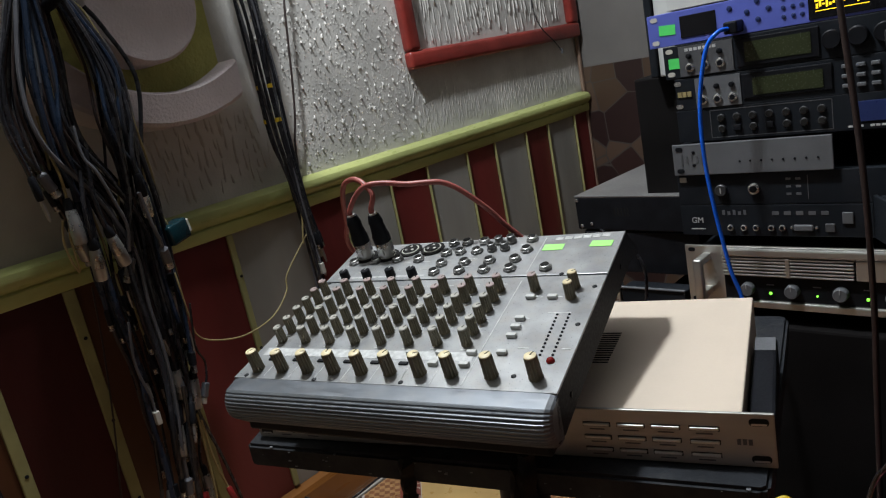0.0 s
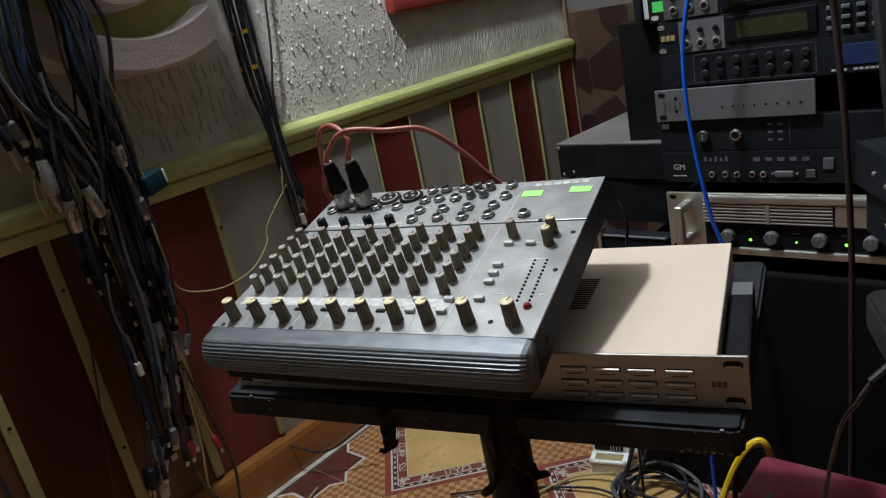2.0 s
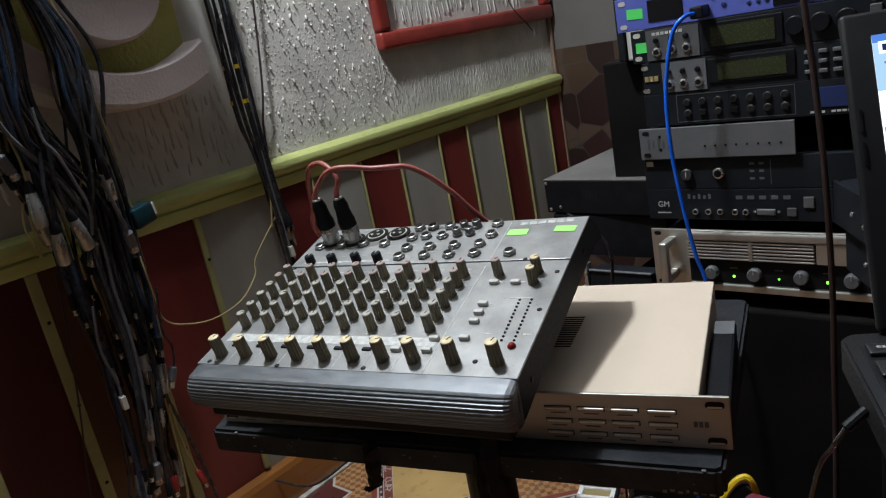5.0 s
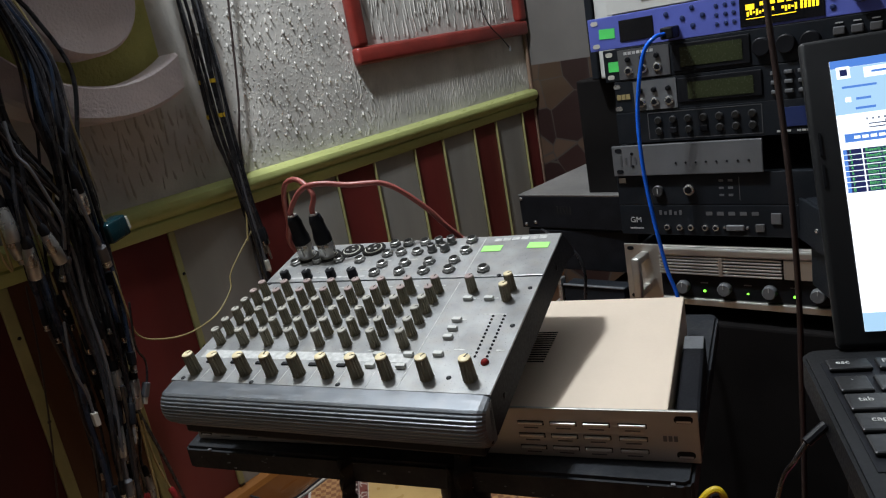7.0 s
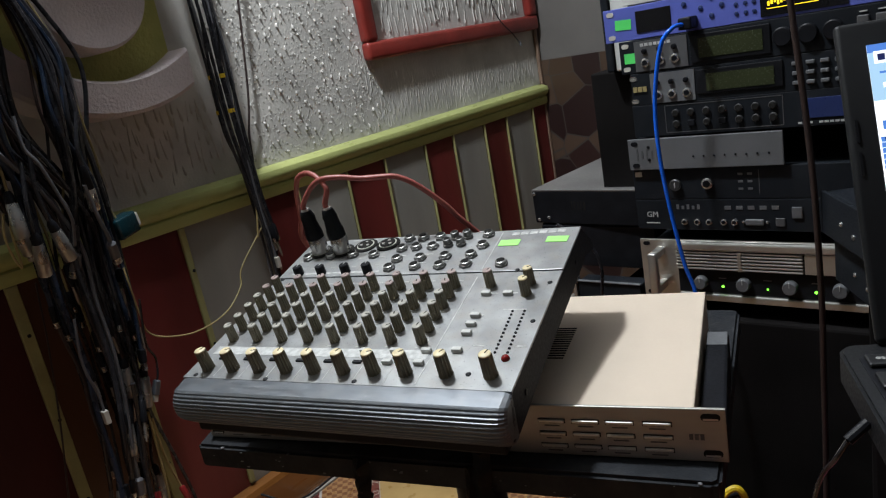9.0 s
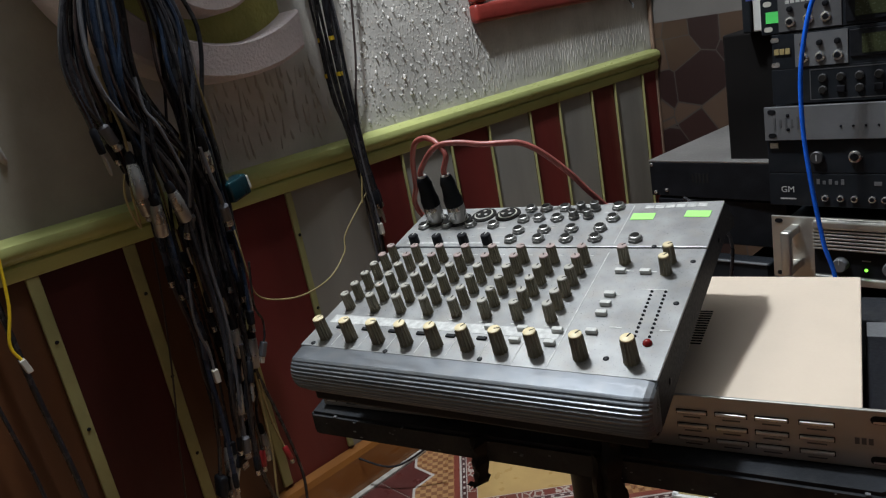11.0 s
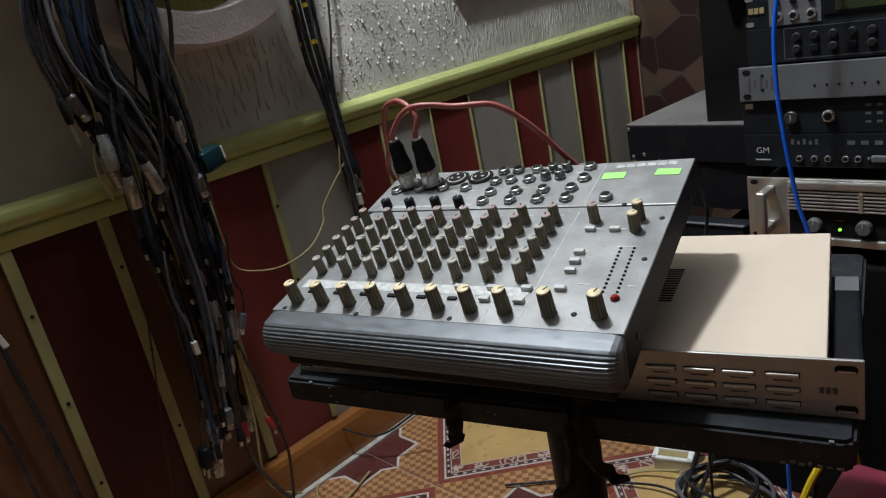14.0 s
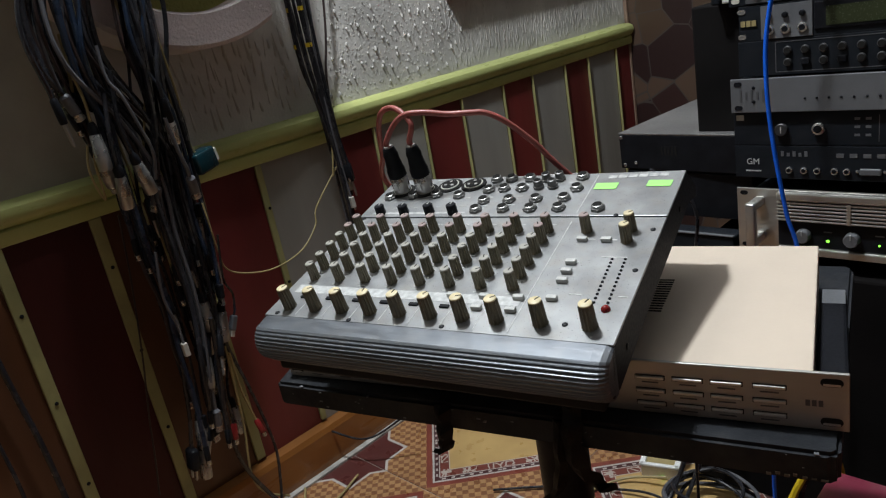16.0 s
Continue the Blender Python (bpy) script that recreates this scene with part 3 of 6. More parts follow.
for k in range(0, 14, 2):
    x, z = 0.218 + 0.0028 * k, 0.4640 + rnd.uniform(0, 0.0022) + 0.00012 * k
    part("worn_corner", box((x, -0.1475, z), (x + rnd.uniform(0.002, 0.006), -0.143, z + rnd.uniform(0.0006, 0.0022)), 0.0003), M_WORN, stand, "bare wood where the laminate broke off")


def tape_tail(name, x, y, z, pts, w, label):
    """A crumpled strip of black tape hanging from the board."""
    bm = bmesh.new()
    rows = []
    for k, (dx, dy, dz) in enumerate(smooth_path(pts, 5)):
        tw = 0.5 + 0.5 * math.sin(k * 1.3 + x * 40)
        rows.append([bm.verts.new((dx - w * (0.6 + 0.4 * tw), dy + 0.003 * tw, dz)), bm.verts.new((dx, dy - 0.006 * tw, dz)), bm.verts.new((dx + w * (0.7 + 0.3 * tw), dy + 0.004, dz + 0.004 * tw))])
    for a, b in zip(rows, rows[1:]):
        for j in (0, 1):
            bm.faces.new((a[j], a[j + 1], b[j + 1], b[j]))
    bmesh.ops.solidify(bm, geom=bm.faces[:], thickness=0.0015)
    t = thing(name, stand.matrix_world @ pose(x, y, z), label, "tape")
    part("strip", bm, M_TAPE, t, smooth=True)
    return t


tape_tail("tape_strip", -0.036, -0.1535, 0.487, [(0, 0, 0), (0, -0.003, -0.018), (-0.002, -0.002, -0.036), (-0.008, 0.004, -0.05), (-0.018, 0.006, -0.056)], 0.009, "torn black tape wrapped over the board's edge")
tape_tail("tape_strip", 0.080, -0.1515, 0.490, [(0, 0.004, 0.008), (0, -0.005, -0.016), (0.004, -0.006, -0.04), (0.012, 0.002, -0.058), (0.022, 0.004, -0.066)], 0.010, "crumpled black tape binding cables to the board")
tape_tail("tape_strip", 0.070, -0.1515, 0.487, [(0, 0, 0), (0, -0.006, -0.03), (-0.006, -0.004, -0.062), (-0.024, 0.004, -0.09)], 0.007, "twisted black tape tail hanging below the board")

def oblong(w, h, out):
    """A rounded oblong lying on a front face."""
    pts = [(sx * (w - h) + h * math.cos(radians(a)), h * math.sin(radians(a))) for sx, a0 in ((1, -90), (-1, 90)) for a in range(a0, a0 + 181, 30)]
    bm = bmesh.new()
    a, b = [bm.verts.new((x, -out, z)) for x, z in pts], [bm.verts.new((x, 0.001, z)) for x, z in pts]
    for k in range(len(pts)):
        bm.faces.new((a[k], a[(k + 1) % len(pts)], b[(k + 1) % len(pts)], b[k]))
    bm.faces.new(a)
    bm.faces.new(b[::-1])
    return bm


# ---- one-unit processor in cream and champagne ----
proc = thing("rack_processor", S6, "one-unit rack processor with cream cover and champagne front", "rack unit")
W = 0.4826
part("cover", box((0.0215, 0.003, 0.001), (W - 0.0215, 0.238, 0.0432), 0.0012), M_COVER, proc, "cream enamelled steel cover")
part("faceplate", box((0, 0, 0), (W, 0.003, 0.0445), 0.0008), M_CHAMP, proc, "champagne aluminium faceplate")
for col in (0.034, 0.067, 0.352, 0.379, 0.4055, 0.4336):
    for z in (0.0318, 0.0205, 0.0095):
        b = part("button", box((col - 0.0104, -0.0022, z - 0.0019), (col + 0.0104, 0.001, z + 0.0006), 0.0006), M_SILVER, proc, "bright narrow push button")
        part("recess", box((col - 0.0110, -0.0004, z - 0.0029), (col + 0.0110, 0.0012, z + 0.0010)), M_PRINTDARK, b)
        part("caption_bar", box((col - 0.006, -0.0004, z - 0.0058), (col + 0.006, 0.001, z - 0.0049)), M_MIDFACE, b)
for x in (0.472, 0.0106):
    for z in (0.0375, 0.007):
        sl = part("mounting_slot", oblong(0.0070, 0.0031, 0.0004), M_PRINTDARK, proc, "oblong mounting slot", at=pose(x, 0, z))
        part("lip", oblong(0.0054, 0.0008, 0.0008), M_SILVER, sl, "bright lower lip", at=pose(0, 0, -0.0017))
for k in range(3):
    part("caption_bar", box((0.4560 + 0.004 * k, -0.0004, 0.0185), (0.4588 + 0.004 * k, 0.001, 0.0232)), M_MIDFACE, proc)
for k in range(14):
    part("vent_slot", box((0.322, 0.085 + 0.005 * k, 0.0426), (0.345, 0.0872 + 0.005 * k, 0.0436)), M_PRINTDARK, proc)

# dark box beside the processor
case = thing("black_case", S6 @ pose(0.4635, 0.006, -0.0025), "small black box with a grey label beside the processor", "box")
part("shell", box((0, 0, 0), (0.0195, 0.158, 0.034), 0.003), M_BLACK, case)
part("label_plate", box((0.001, 0.130, 0.0338), (0.0185, 0.1575, 0.0346), 0.0003), M_GREYFACE, case, "grey label plate")

# ---- compact audio mixer ----
MX = pose(0.5834, 0.3617, 0.582, 0, 0, 14.2)
mixer = thing("audio_mixer", MX, "compact audio mixer with worn grey panel and many knobs", "mixer")
TILT_UP = 12.5
PAN = Matrix.Rotation(radians(TILT_UP), 4, "X")  # panel plane
PW, PD = 0.306, 0.234
cs, sn = math.cos(radians(TILT_UP)), math.sin(radians(TILT_UP))
bot, BB = -0.0485, -0.0385
part("shell", prism([(0.0, -0.001), (PD * cs, PD * sn - 0.001), (PD * cs + 0.031, PD * sn - 0.025), (PD * cs + 0.031, PD * sn - 0.033), (0.05, -0.030), (0.0, BB + 0.002)], 0.003, PW - 0.003), M_MXBODY, mixer, "black steel shell")
for x0, x1 in ((-0.0012, 0.003), (PW - 0.003, PW + 0.0012)):
    out = [(-0.004, -0.0035), (0.0, -0.0021), (PD * cs, PD * sn - 0.0021), (PD * cs + 0.032, PD * sn - 0.026), (PD * cs + 0.032, PD * sn - 0.034), (PD * cs - 0.01, PD * sn - 0.028), (0.004, -0.034), (-0.010, -0.034)]
    cheek = part("side_cheek", prism(out, x0, x1), M_MXBODY, mixer, "black side cheek")
    for y, z in ((0.025, -0.014), (0.195, 0.026)):
        part("screw", lathe([(0.0026, 0), (0.0026, 0.0006), (0.0016, 0.001)], 12, pose(x1 if x0 > 0.1 else x0, y, z, 0, 90 if x0 > 0.1 else -90, 0)), M_BLACK, cheek)
part("front_panel", box((-0.001, 0.0, -0.002), (PW + 0.001, 0.1565, 0.0), 0.0004), M_PANEL, mixer, "scuffed grey channel panel", at=PAN)
part("jack_panel", box((-0.001, 0.1590, -0.002), (PW + 0.001, PD, 0.0), 0.0004), M_PANEL, mixer, "scuffed grey jack panel", at=PAN)
part("panel_gap", box((0.003, 0.1565, -0.0022), (PW - 0.003, 0.1590, -0.001)), M_BLACK, mixer, at=PAN)
# ribbed front extrusion
ribs = [(0.0, -0.0004), (-0.006, -0.0018)]
for k in range(46):
    th = radians(37 + 113 * k / 45)
    dip = 0.0010 if (k > 3 and k % 4 in (0, 1)) else 0.0
    ribs.append((-(0.0235 - dip) * math.sin(th) ** 0.8, -0.0190 + (0.0185 - 0.6 * dip) * math.cos(th)))
ribs += [(-0.010, BB), (0.0, BB)]
bm = bmesh.new()
stations = []
for x, k in ((-0.0012, 0.72), (0.0004, 0.86), (0.004, 0.96), (0.011, 1.0), (PW - 0.011, 1.0), (PW - 0.004, 0.96), (PW - 0.0004, 0.86), (PW + 0.0012, 0.72)):
    stations.append([bm.verts.new((x, y * k, -0.019 + (z + 0.019) * (0.5 + 0.5 * k))) for y, z in ribs])
for a, b in zip(stations, stations[1:]):
    for j in range(len(ribs)):
        bm.faces.new((a[j], a[(j + 1) % len(ribs)], b[(j + 1) % len(ribs)], b[j]))
bm.faces.new(stations[0][::-1])
bm.faces.new(stations[-1])
part("bumper", bm, M_BUMPER, mixer, "ribbed slate-grey front extrusion")
part("front_lip", box((0.012, -0.010, -0.046), (PW - 0.006, 0.004, BB + 0.002), 0.002), M_BLACK, mixer, "black folded lower lip")
for x in (0.03, 0.25):
    part("rear_foot", box((x, 0.195, bot - 0.001), (x + 0.022, 0.217, 0.022), 0.002), M_BLACK, mixer, "black rubber rear foot")


def TP(x, y):
    return x - 0.0314 * y - 0.0005, y + 0.0314 * x - 0.001


def knob_mesh(r, h, name):
    return finish(lathe([(r * 1.08, 0.0), (r * 1.08, 0.0008), (r, 0.001), (r * 0.93, h * 0.93), (r * 0.80, h)], 26, ridges=0.19), name, M_KNOB, False)


def pointer_mesh(r, h):
    return finish(box((-0.0006, 0.0, h - 0.0005), (0.0006, r * 0.8, h + 0.0009), 0.0002), "pointer", M_PRINTDARK)


KNOB_S, KNOB_L = knob_mesh(0.0046, 0.0160, "knob"), knob_mesh(0.0056, 0.0200, "knob")
POINT_S, POINT_L = pointer_mesh(0.0047, 0.0160), pointer_mesh(0.0056, 0.0200)
CAPS = {}
for key, mt in (("cream", M_CAP), ("grey", M_CAPGREY), ("pink", M_CAPPINK)):
    for size, r, h in (("s", 0.0047, 0.0160), ("l", 0.0056, 0.0200)):
        CAPS[key, size] = finish(lathe([(r * 0.84, h - 0.0006), (r * 0.84, h + 0.0004), (r * 0.74, h + 0.0008)], 20), "cap", mt, True)
rnd = random.Random(5)


def knob(x, y, size, cap, turn=None):
    m = PAN @ pose(x, y, 0.0, 0, 0, rnd.uniform(-140, 60) if turn is None else turn)
    k = part("knob", KNOB_S if size == "s" else KNOB_L, M_KNOB, mixer, at=m)
    part("cap", CAPS[cap, size], M_CAP, k, {"cream": "cream cap", "grey": "grey cap", "pink": "faded pink cap"}[cap])
    part("pointer", POINT_S if size == "s" else POINT_L, M_PRINTDARK, k)


for c in range(8):
    x = 0.0175 + 0.0281 * c
    knob(x + 0.0018, 0.0125 + 0.0004 * c, "l", "cream", rnd.uniform(-80, 10))
    for r, (y, cap) in enumerate(zip((0.0545, 0.0705, 0.0875, 0.1035, 0.1195, 0.1350), ("grey", "grey", "grey", "grey", "pink", "pink"))):
        knob(x - 0.0008, y, "s", cap, rnd.uniform(-25, 25) + (0 if rnd.random() < 0.75 else -70))
for x, y, s, cap in ((0.251, 0.009, "l", "cream"), (0.287, 0.008, "l", "cream"), (0.252, 0.128, "s", "pink"), (0.288, 0.113, "s", "cream"), (0.288, 0.129, "s", "cream")):
    knob(*TP(x, y), s, cap, rnd.uniform(-60, -10))

BUT = finish(box((-0.0042, -0.0021, 0), (0.0042, 0.0021, 0.0036), 0.0006), "button", M_BUTTON)
BUTD = finish(box((-0.0042, -0.0018, 0), (0.0042, 0.0018, 0.0016), 0.0005), "button", M_BLACK)
for c in range(8):
    raised = c >= 5
    part("button", BUT if c in (6, 7) else BUTD, M_BUTTON, mixer, at=PAN @ pose(0.0255 + 0.0282 * c, 0.0265, 0))
    if raised:
        part("button", BUT, M_BUTTON, mixer, at=PAN @ pose(*TP(0.169 + 0.028 * (c - 5), 0.0355), 0))
for x, y in ((0.251, 0.036), (0.252, 0.114), (0.272, 0.113), (0.252, 0.082), (0.252, 0.070), (0.252, 0.058)):
    part("button", BUT, M_BUTTON, mixer, at=PAN @ pose(*TP(x, y), 0))
LED = finish(lathe([(0.0012, 0), (0.0012, 0.0006), (0.0006, 0.0012)], 8), "led", M_BLACK, True)
for x in (0.2825, 0.2927):
    for k in range(12):
        part("led", LED, M_BLACK, mixer, at=PAN @ pose(*TP(x, 0.0345 + 0.00487 * k), 0))
part("power_led", lathe([(0.0034, 0), (0.0034, 0.0012), (0.0022, 0.003), (0.0008, 0.0036)], 14, ), M_REDLED, mixer, "unlit dark red lens", True, PAN @ pose(*TP(0.293, 0.027), 0))
SCREW = finish(lathe([(0.0022, 0), (0.0022, 0.0005), (0.0014, 0.0010)], 10), "screw", M_BLACK, True)
for x, y in ((0.305, 0.129), (0.303, 0.074), (0.269, 0.009), (0.012, 0.004), (0.09, 0.0), (0.176, -0.001), (0.012, 0.156), (0.060, 0.154), (0.27, 0.152)):
    part("screw", SCREW, M_BLACK, mixer, at=PAN @ pose(*TP(x, y), 0))
part("printed_band", box((0.008, 0.0325, 0.0), (0.226, 0.0435, 0.0002)), M_PRINT, mixer, "pale printed band across the channels", at=PAN)
# printed lines between the channels
for c in range(1, 8):
    x = 0.0035 + 0.0283 * c
    part("printed_line", box((x - 0.0003, 0.003, 0.0), (x + 0.0003, 0.042, 0.00025)), M_PRINT, mixer, at=PAN)
for y0, y1 in ((0.003, 0.150), (0.163, 0.230)):
    part("printed_line", box((0.2290, y0, 0.0), (0.2298, y1, 0.00025)), M_PRINT, mixer, at=PAN)
for c in range(8):
    for y in (0.047, 0.063, 0.079, 0.096, 0.112, 0.128, 0.145):
        part("caption_bar", box((0.0135 + 0.0281 * c, y - 0.0007, 0), (0.0205 + 0.0281 * c, y + 0.0004, 0.0002)), M_PRINT, mixer, at=PAN)
for x, y, w in ((0.246, 0.122, 0.012), (0.266, 0.122, 0.010), (0.246, 0.090, 0.011), (0.27, 0.098, 0.02), (0.26, 0.05, 0.009), (0.296, 0.05, 0.007)):
    part("caption_bar", box((x, y, 0), (x + w, y + 0.0012, 0.0002)), M_PRINT, mixer, at=PAN)
for k in range(6):
    x, y = TP(0.2475 + 0.0092 * k, 0.2165)
    part("logo_bar", box((x, y, 0), (x + 0.0074, y + 0.0055, 0.0003)), M_PRINT, mixer, "pale maker's mark drawn as bars", at=PAN)
# jacks and sockets
JACK_NUT = finish(lathe([(0.0066, 0), (0.0066, 0.0022), (0.0058, 0.0026)], 6), "nut", M_NUT)
JACK_RING = finish(lathe([(0.0050, 0.0022), (0.0050, 0.0046), (0.0044, 0.0050)], 18), "sleeve", M_JACK, True)
JACK_HOLE = finish(lathe([(0.0040, 0.0049), (0.0040, 0.0053)], 14), "opening", M_PRINTDARK)
for x, y in ((0.022, 0.196), (0.050, 0.197), (0.077, 0.197), (0.104, 0.194), (0.134, 0.223), (0.150, 0.223), (0.170, 0.222), (0.223, 0.220), (0.133, 0.203), (0.149, 0.204), (0.168, 0.203), (0.223, 0.199), (0.136, 0.182), (0.162, 0.182), (0.189, 0.182), (0.216, 0.182), (0.134, 0.166), (0.162, 0.166), (0.189, 0.165), (0.216, 0.165), (0.252, 0.163)):
    j = part("jack_socket", JACK_NUT, M_CHROME, mixer, "nickel jack socket", at=PAN @ pose(*TP(x, y), 0, 0, 0, rnd.uniform(0, 60)))
    part("sleeve", JACK_RING, M_CHROME, j)
    part("opening", JACK_HOLE, M_BLACK, j)
for x, y in ((0.188, 0.218), (0.201, 0.219), (0.184, 0.205), (0.198, 0.205)):
    j = part("phono_socket", lathe([(0.0052, 0), (0.0052, 0.0025), (0.0042, 0.003), (0.0042, 0.0080), (0.0036, 0.0084)], 16), M_NUT, mixer, "dull metal phono socket", True, PAN @ pose(*TP(x, y), 0))
    part("opening", lathe([(0.0030, 0.0082), (0.0030, 0.0088)], 14), M_PRINTDARK, j)
for k, (x, y) in enumerate(((0.031, 0.209), (0.059, 0.208), (0.084, 0.216), (0.111, 0.216))):
    s = part("xlr_socket", lathe([(0.0132, 0), (0.0132, 0.0012), (0.0124, 0.0016)], 28), M_PRINTDARK, mixer, "black three-pole socket", True, PAN @ pose(*TP(x, y), 0))
    part("rim", lathe([(0.0097, 0.0014), (0.0097, 0.0022), (0.0094, 0.0024)], 28), M_WHITEPL, s)
    part("insert", lathe([(0.0085, 0.0020), (0.0085, 0.0029)], 24), M_PRINTDARK, s)
    for a in (90, 210, 330):
        part("pole", lathe([(0.0017, 0.0026), (0.0017, 0.0034)], 10, pose(0.0045 * math.cos(radians(a)), 0.0045 * math.sin(radians(a)), 0)), M_CHROME, s)
for x, y in ((0.028, 0.165), (0.056, 0.164), (0.085, 0.164), (0.111, 0.163)):
    k = part("trim_knob", lathe([(0.0052, 0), (0.0050, 0.009), (0.0042, 0.0098)], 18, ridges=0.05), M_BLACK, mixer, "black gain trim knob", at=PAN @ pose(*TP(x, y), 0))
    part("pointer", box((-0.0005, 0, 0.0093), (0.0005, 0.004, 0.0102)), M_PRINT, k)

rnd = random.Random(31)
for k in range(9):
    for y in (0.1745, 0.1900, 0.2120, 0.2290):
        x, yy = TP(0.014 + 0.0245 * k + rnd.uniform(-0.002, 0.002), y)
        part("caption_bar", box((x, yy, 0), (x + rnd.uniform(0.004, 0.010), yy + 0.0010, 0.0002)), M_PRINT, mixer, at=PAN)
part("white_label", box((0.012, 0.1640, 0), (0.118, 0.1670, 0.0002)), M_PRINT, mixer, at=PAN)

# green stickers on the mixer
for (x0, y0, x1, y1), a in (((0.239, 0.1965, 0.2595, 0.2075), 1.5), ((0.2855, 0.198, 0.3065, 0.2085), -1.0)):
    p0, p1 = TP(x0, y0), TP(x1, y1)
    st = thing("green_sticker", MX @ PAN @ pose((p0[0] + p1[0]) / 2, (p0[1] + p1[1]) / 2, 0.0002, 0, 0, a - 1.8), "blank lime green paper sticker on the mixer", "sticker", "stickers on the gear")
    w, h = (x1 - x0) / 2, (y1 - y0) / 2
    part("paper", box((-w, -h, 0), (w, h, 0.0004)), M_STICKER2, st)

# ---- microphone plugs with red cables ----
MXP = MX @ PAN


def on_panel(x, y, z):
    return MXP @ Vector((*TP(x, y), z))


def plug(x, y, pts, label):
    t = thing("red_mic_cable", MXP @ pose(*TP(x, y), 0.002), label, "cable", "microphone cables in the mixer")
    shell = part("plug_shell", lathe([(0.0094, 0), (0.0094, 0.0160), (0.0088, 0.0170)], 24), M_CHROME, t, "worn nickel plug shell", True)
    part("latch", box((-0.003, -0.0108, 0.004), (0.003, -0.008, 0.014), 0.0008), M_CHROME, shell)
    part("plug_sleeve", lathe([(0.0096, 0.0170), (0.0096, 0.0250), (0.0086, 0.0285), (0.0076, 0.0385), (0.0080, 0.0415), (0.0062, 0.0485), (0.0052, 0.0500)], 24, ridges=0.015), M_BLACK, t, "black rubber plug sleeve", True)
    part("clamp", lathe([(0.0050, 0.0498), (0.0046, 0.0515), (0.0036, 0.0520)], 16), M_CHROME, t, smooth=True)
    inv = t.matrix_world.inverted()
    part("cord", tube([(0, 0, 0.049), (0, 0, 0.056), *[inv @ on_panel(*p) for p in pts]], 0.0029, 10, 10), M_REDCABLE, t, "dull red rubber cord", True)


plug(0.031, 0.209, [(0.045, 0.213, 0.075), (0.059, 0.216, 0.082), (0.078, 0.221, 0.080), (0.099, 0.226, 0.074), (0.121, 0.231, 0.071), (0.133, 0.235, 0.068), (0.144, 0.238, 0.061), (0.156, 0.242, 0.048), (0.172, 0.248, 0.025), (0.183, 0.251, 0.006), (0.195, 0.255, -0.013), (0.202, 0.259, -0.028), (0.215, 0.285, -0.09)], "red microphone cable plugged into the mixer, looping to the rack")
plug(0.059, 0.208, [(0.064, 0.212, 0.072), (0.055, 0.218, 0.082), (0.044, 0.224, 0.086), (0.033, 0.228, 0.086), (0.019, 0.232, 0.079), (0.005, 0.239, 0.058), (-0.006, 0.245, 0.026), (-0.018, 0.252, -0.011), (0.022, 0.262, -0.08)], "red microphone cable plugged into the mixer, dropping behind it")

# ---- equipment rack ----
RX, RY = 0.706, 1.03
rack = thing("rack_cabinet", pose(RX, RY, 0), "black wooden equipment cabinet in deep shade", "cabinet")
part("base_panel", box((-0.088, -0.012, 0.0), (0.62, 0.55, 0.385), 0.004), M_VOID, rack)
part("side_panel", box((-0.085, 0.07, 0.47), (-0.012, 0.50, 0.735), 0.003), M_VOID, rack, "black cabinet side")
part("inner_panel", box((-0.034, 0.055, 0.7355), (-0.006, 0.42, 1.25), 0.002), M_WHITEFACE, rack, "pale grey inner panel")
part("edge_strip", box((-0.046, 0.05, 0.7355), (-0.0345, 0.42, 1.25), 0.002), M_BLACKMET, rack)
part("back_panel", box((-0.0121, 0.44, 0.385), (0.62, 0.46, 1.25), 0.003), M_BLACKMET, rack)
part("post", box((0.497, 0.03, 0.385), (0.53, 0.40, 1.25), 0.003), M_BLACKMET, rack)


def rack_unit(name, z0, units, face, label, dx=0.0, dy=0.0, depth=0.30, width=0.4826, body=M_BLACKMET):
    t = thing(name, pose(RX + dx, RY + dy, z0), label, "rack unit", "gear in the rack")
    h = 0.04445 * units - 0.0008
    part("chassis", box((0.022, 0.004, 0.001), (0.4606, depth, h - 0.001), 0.001), body, t)
    part("faceplate", box((0, 0, 0), (width, 0.004, h), 0.0008), face, t)
    return t, h


def slots(t, h, xs=(0.010,), colour=M_BLACK):
    for x in xs:
        for z in (0.0065, h - 0.0065):
            part("mounting_slot", oblong(0.0052, 0.0030, 0.0006), colour, t, at=pose(x, 0, z))


def front_disc(name, t, x, z, prof, material, label="", seg=18, ridges=0.0):
    return part(name, lathe(prof, seg, ridges=ridges), material, t, label, True, pose(x, 0, z, 90, 0, 0))


def front_box(name, t, x0, z0, x1, z1, out, material, label="", bevel=0.0):
    return part(name, box((x0, -out, z0), (x1, 0.001, z1), bevel), material, t, label)


def sticker(m, w, h, label):
    st = thing("green_sticker", m, label, "sticker", "stickers on the gear")
    part("paper", box((-w, -0.0004, -h), (w, 0, h)), M_STICKER, st)


# white unit on top, mostly out of view
t, h = rack_unit("white_rack_unit", 0.8235, 2, M_WHITEFACE, "two-unit white enamelled rack processor", dx=0.012)
front_box("display", t, 0.05, 0.012, 0.18, 0.045, 0.001, M_DISPLAY)
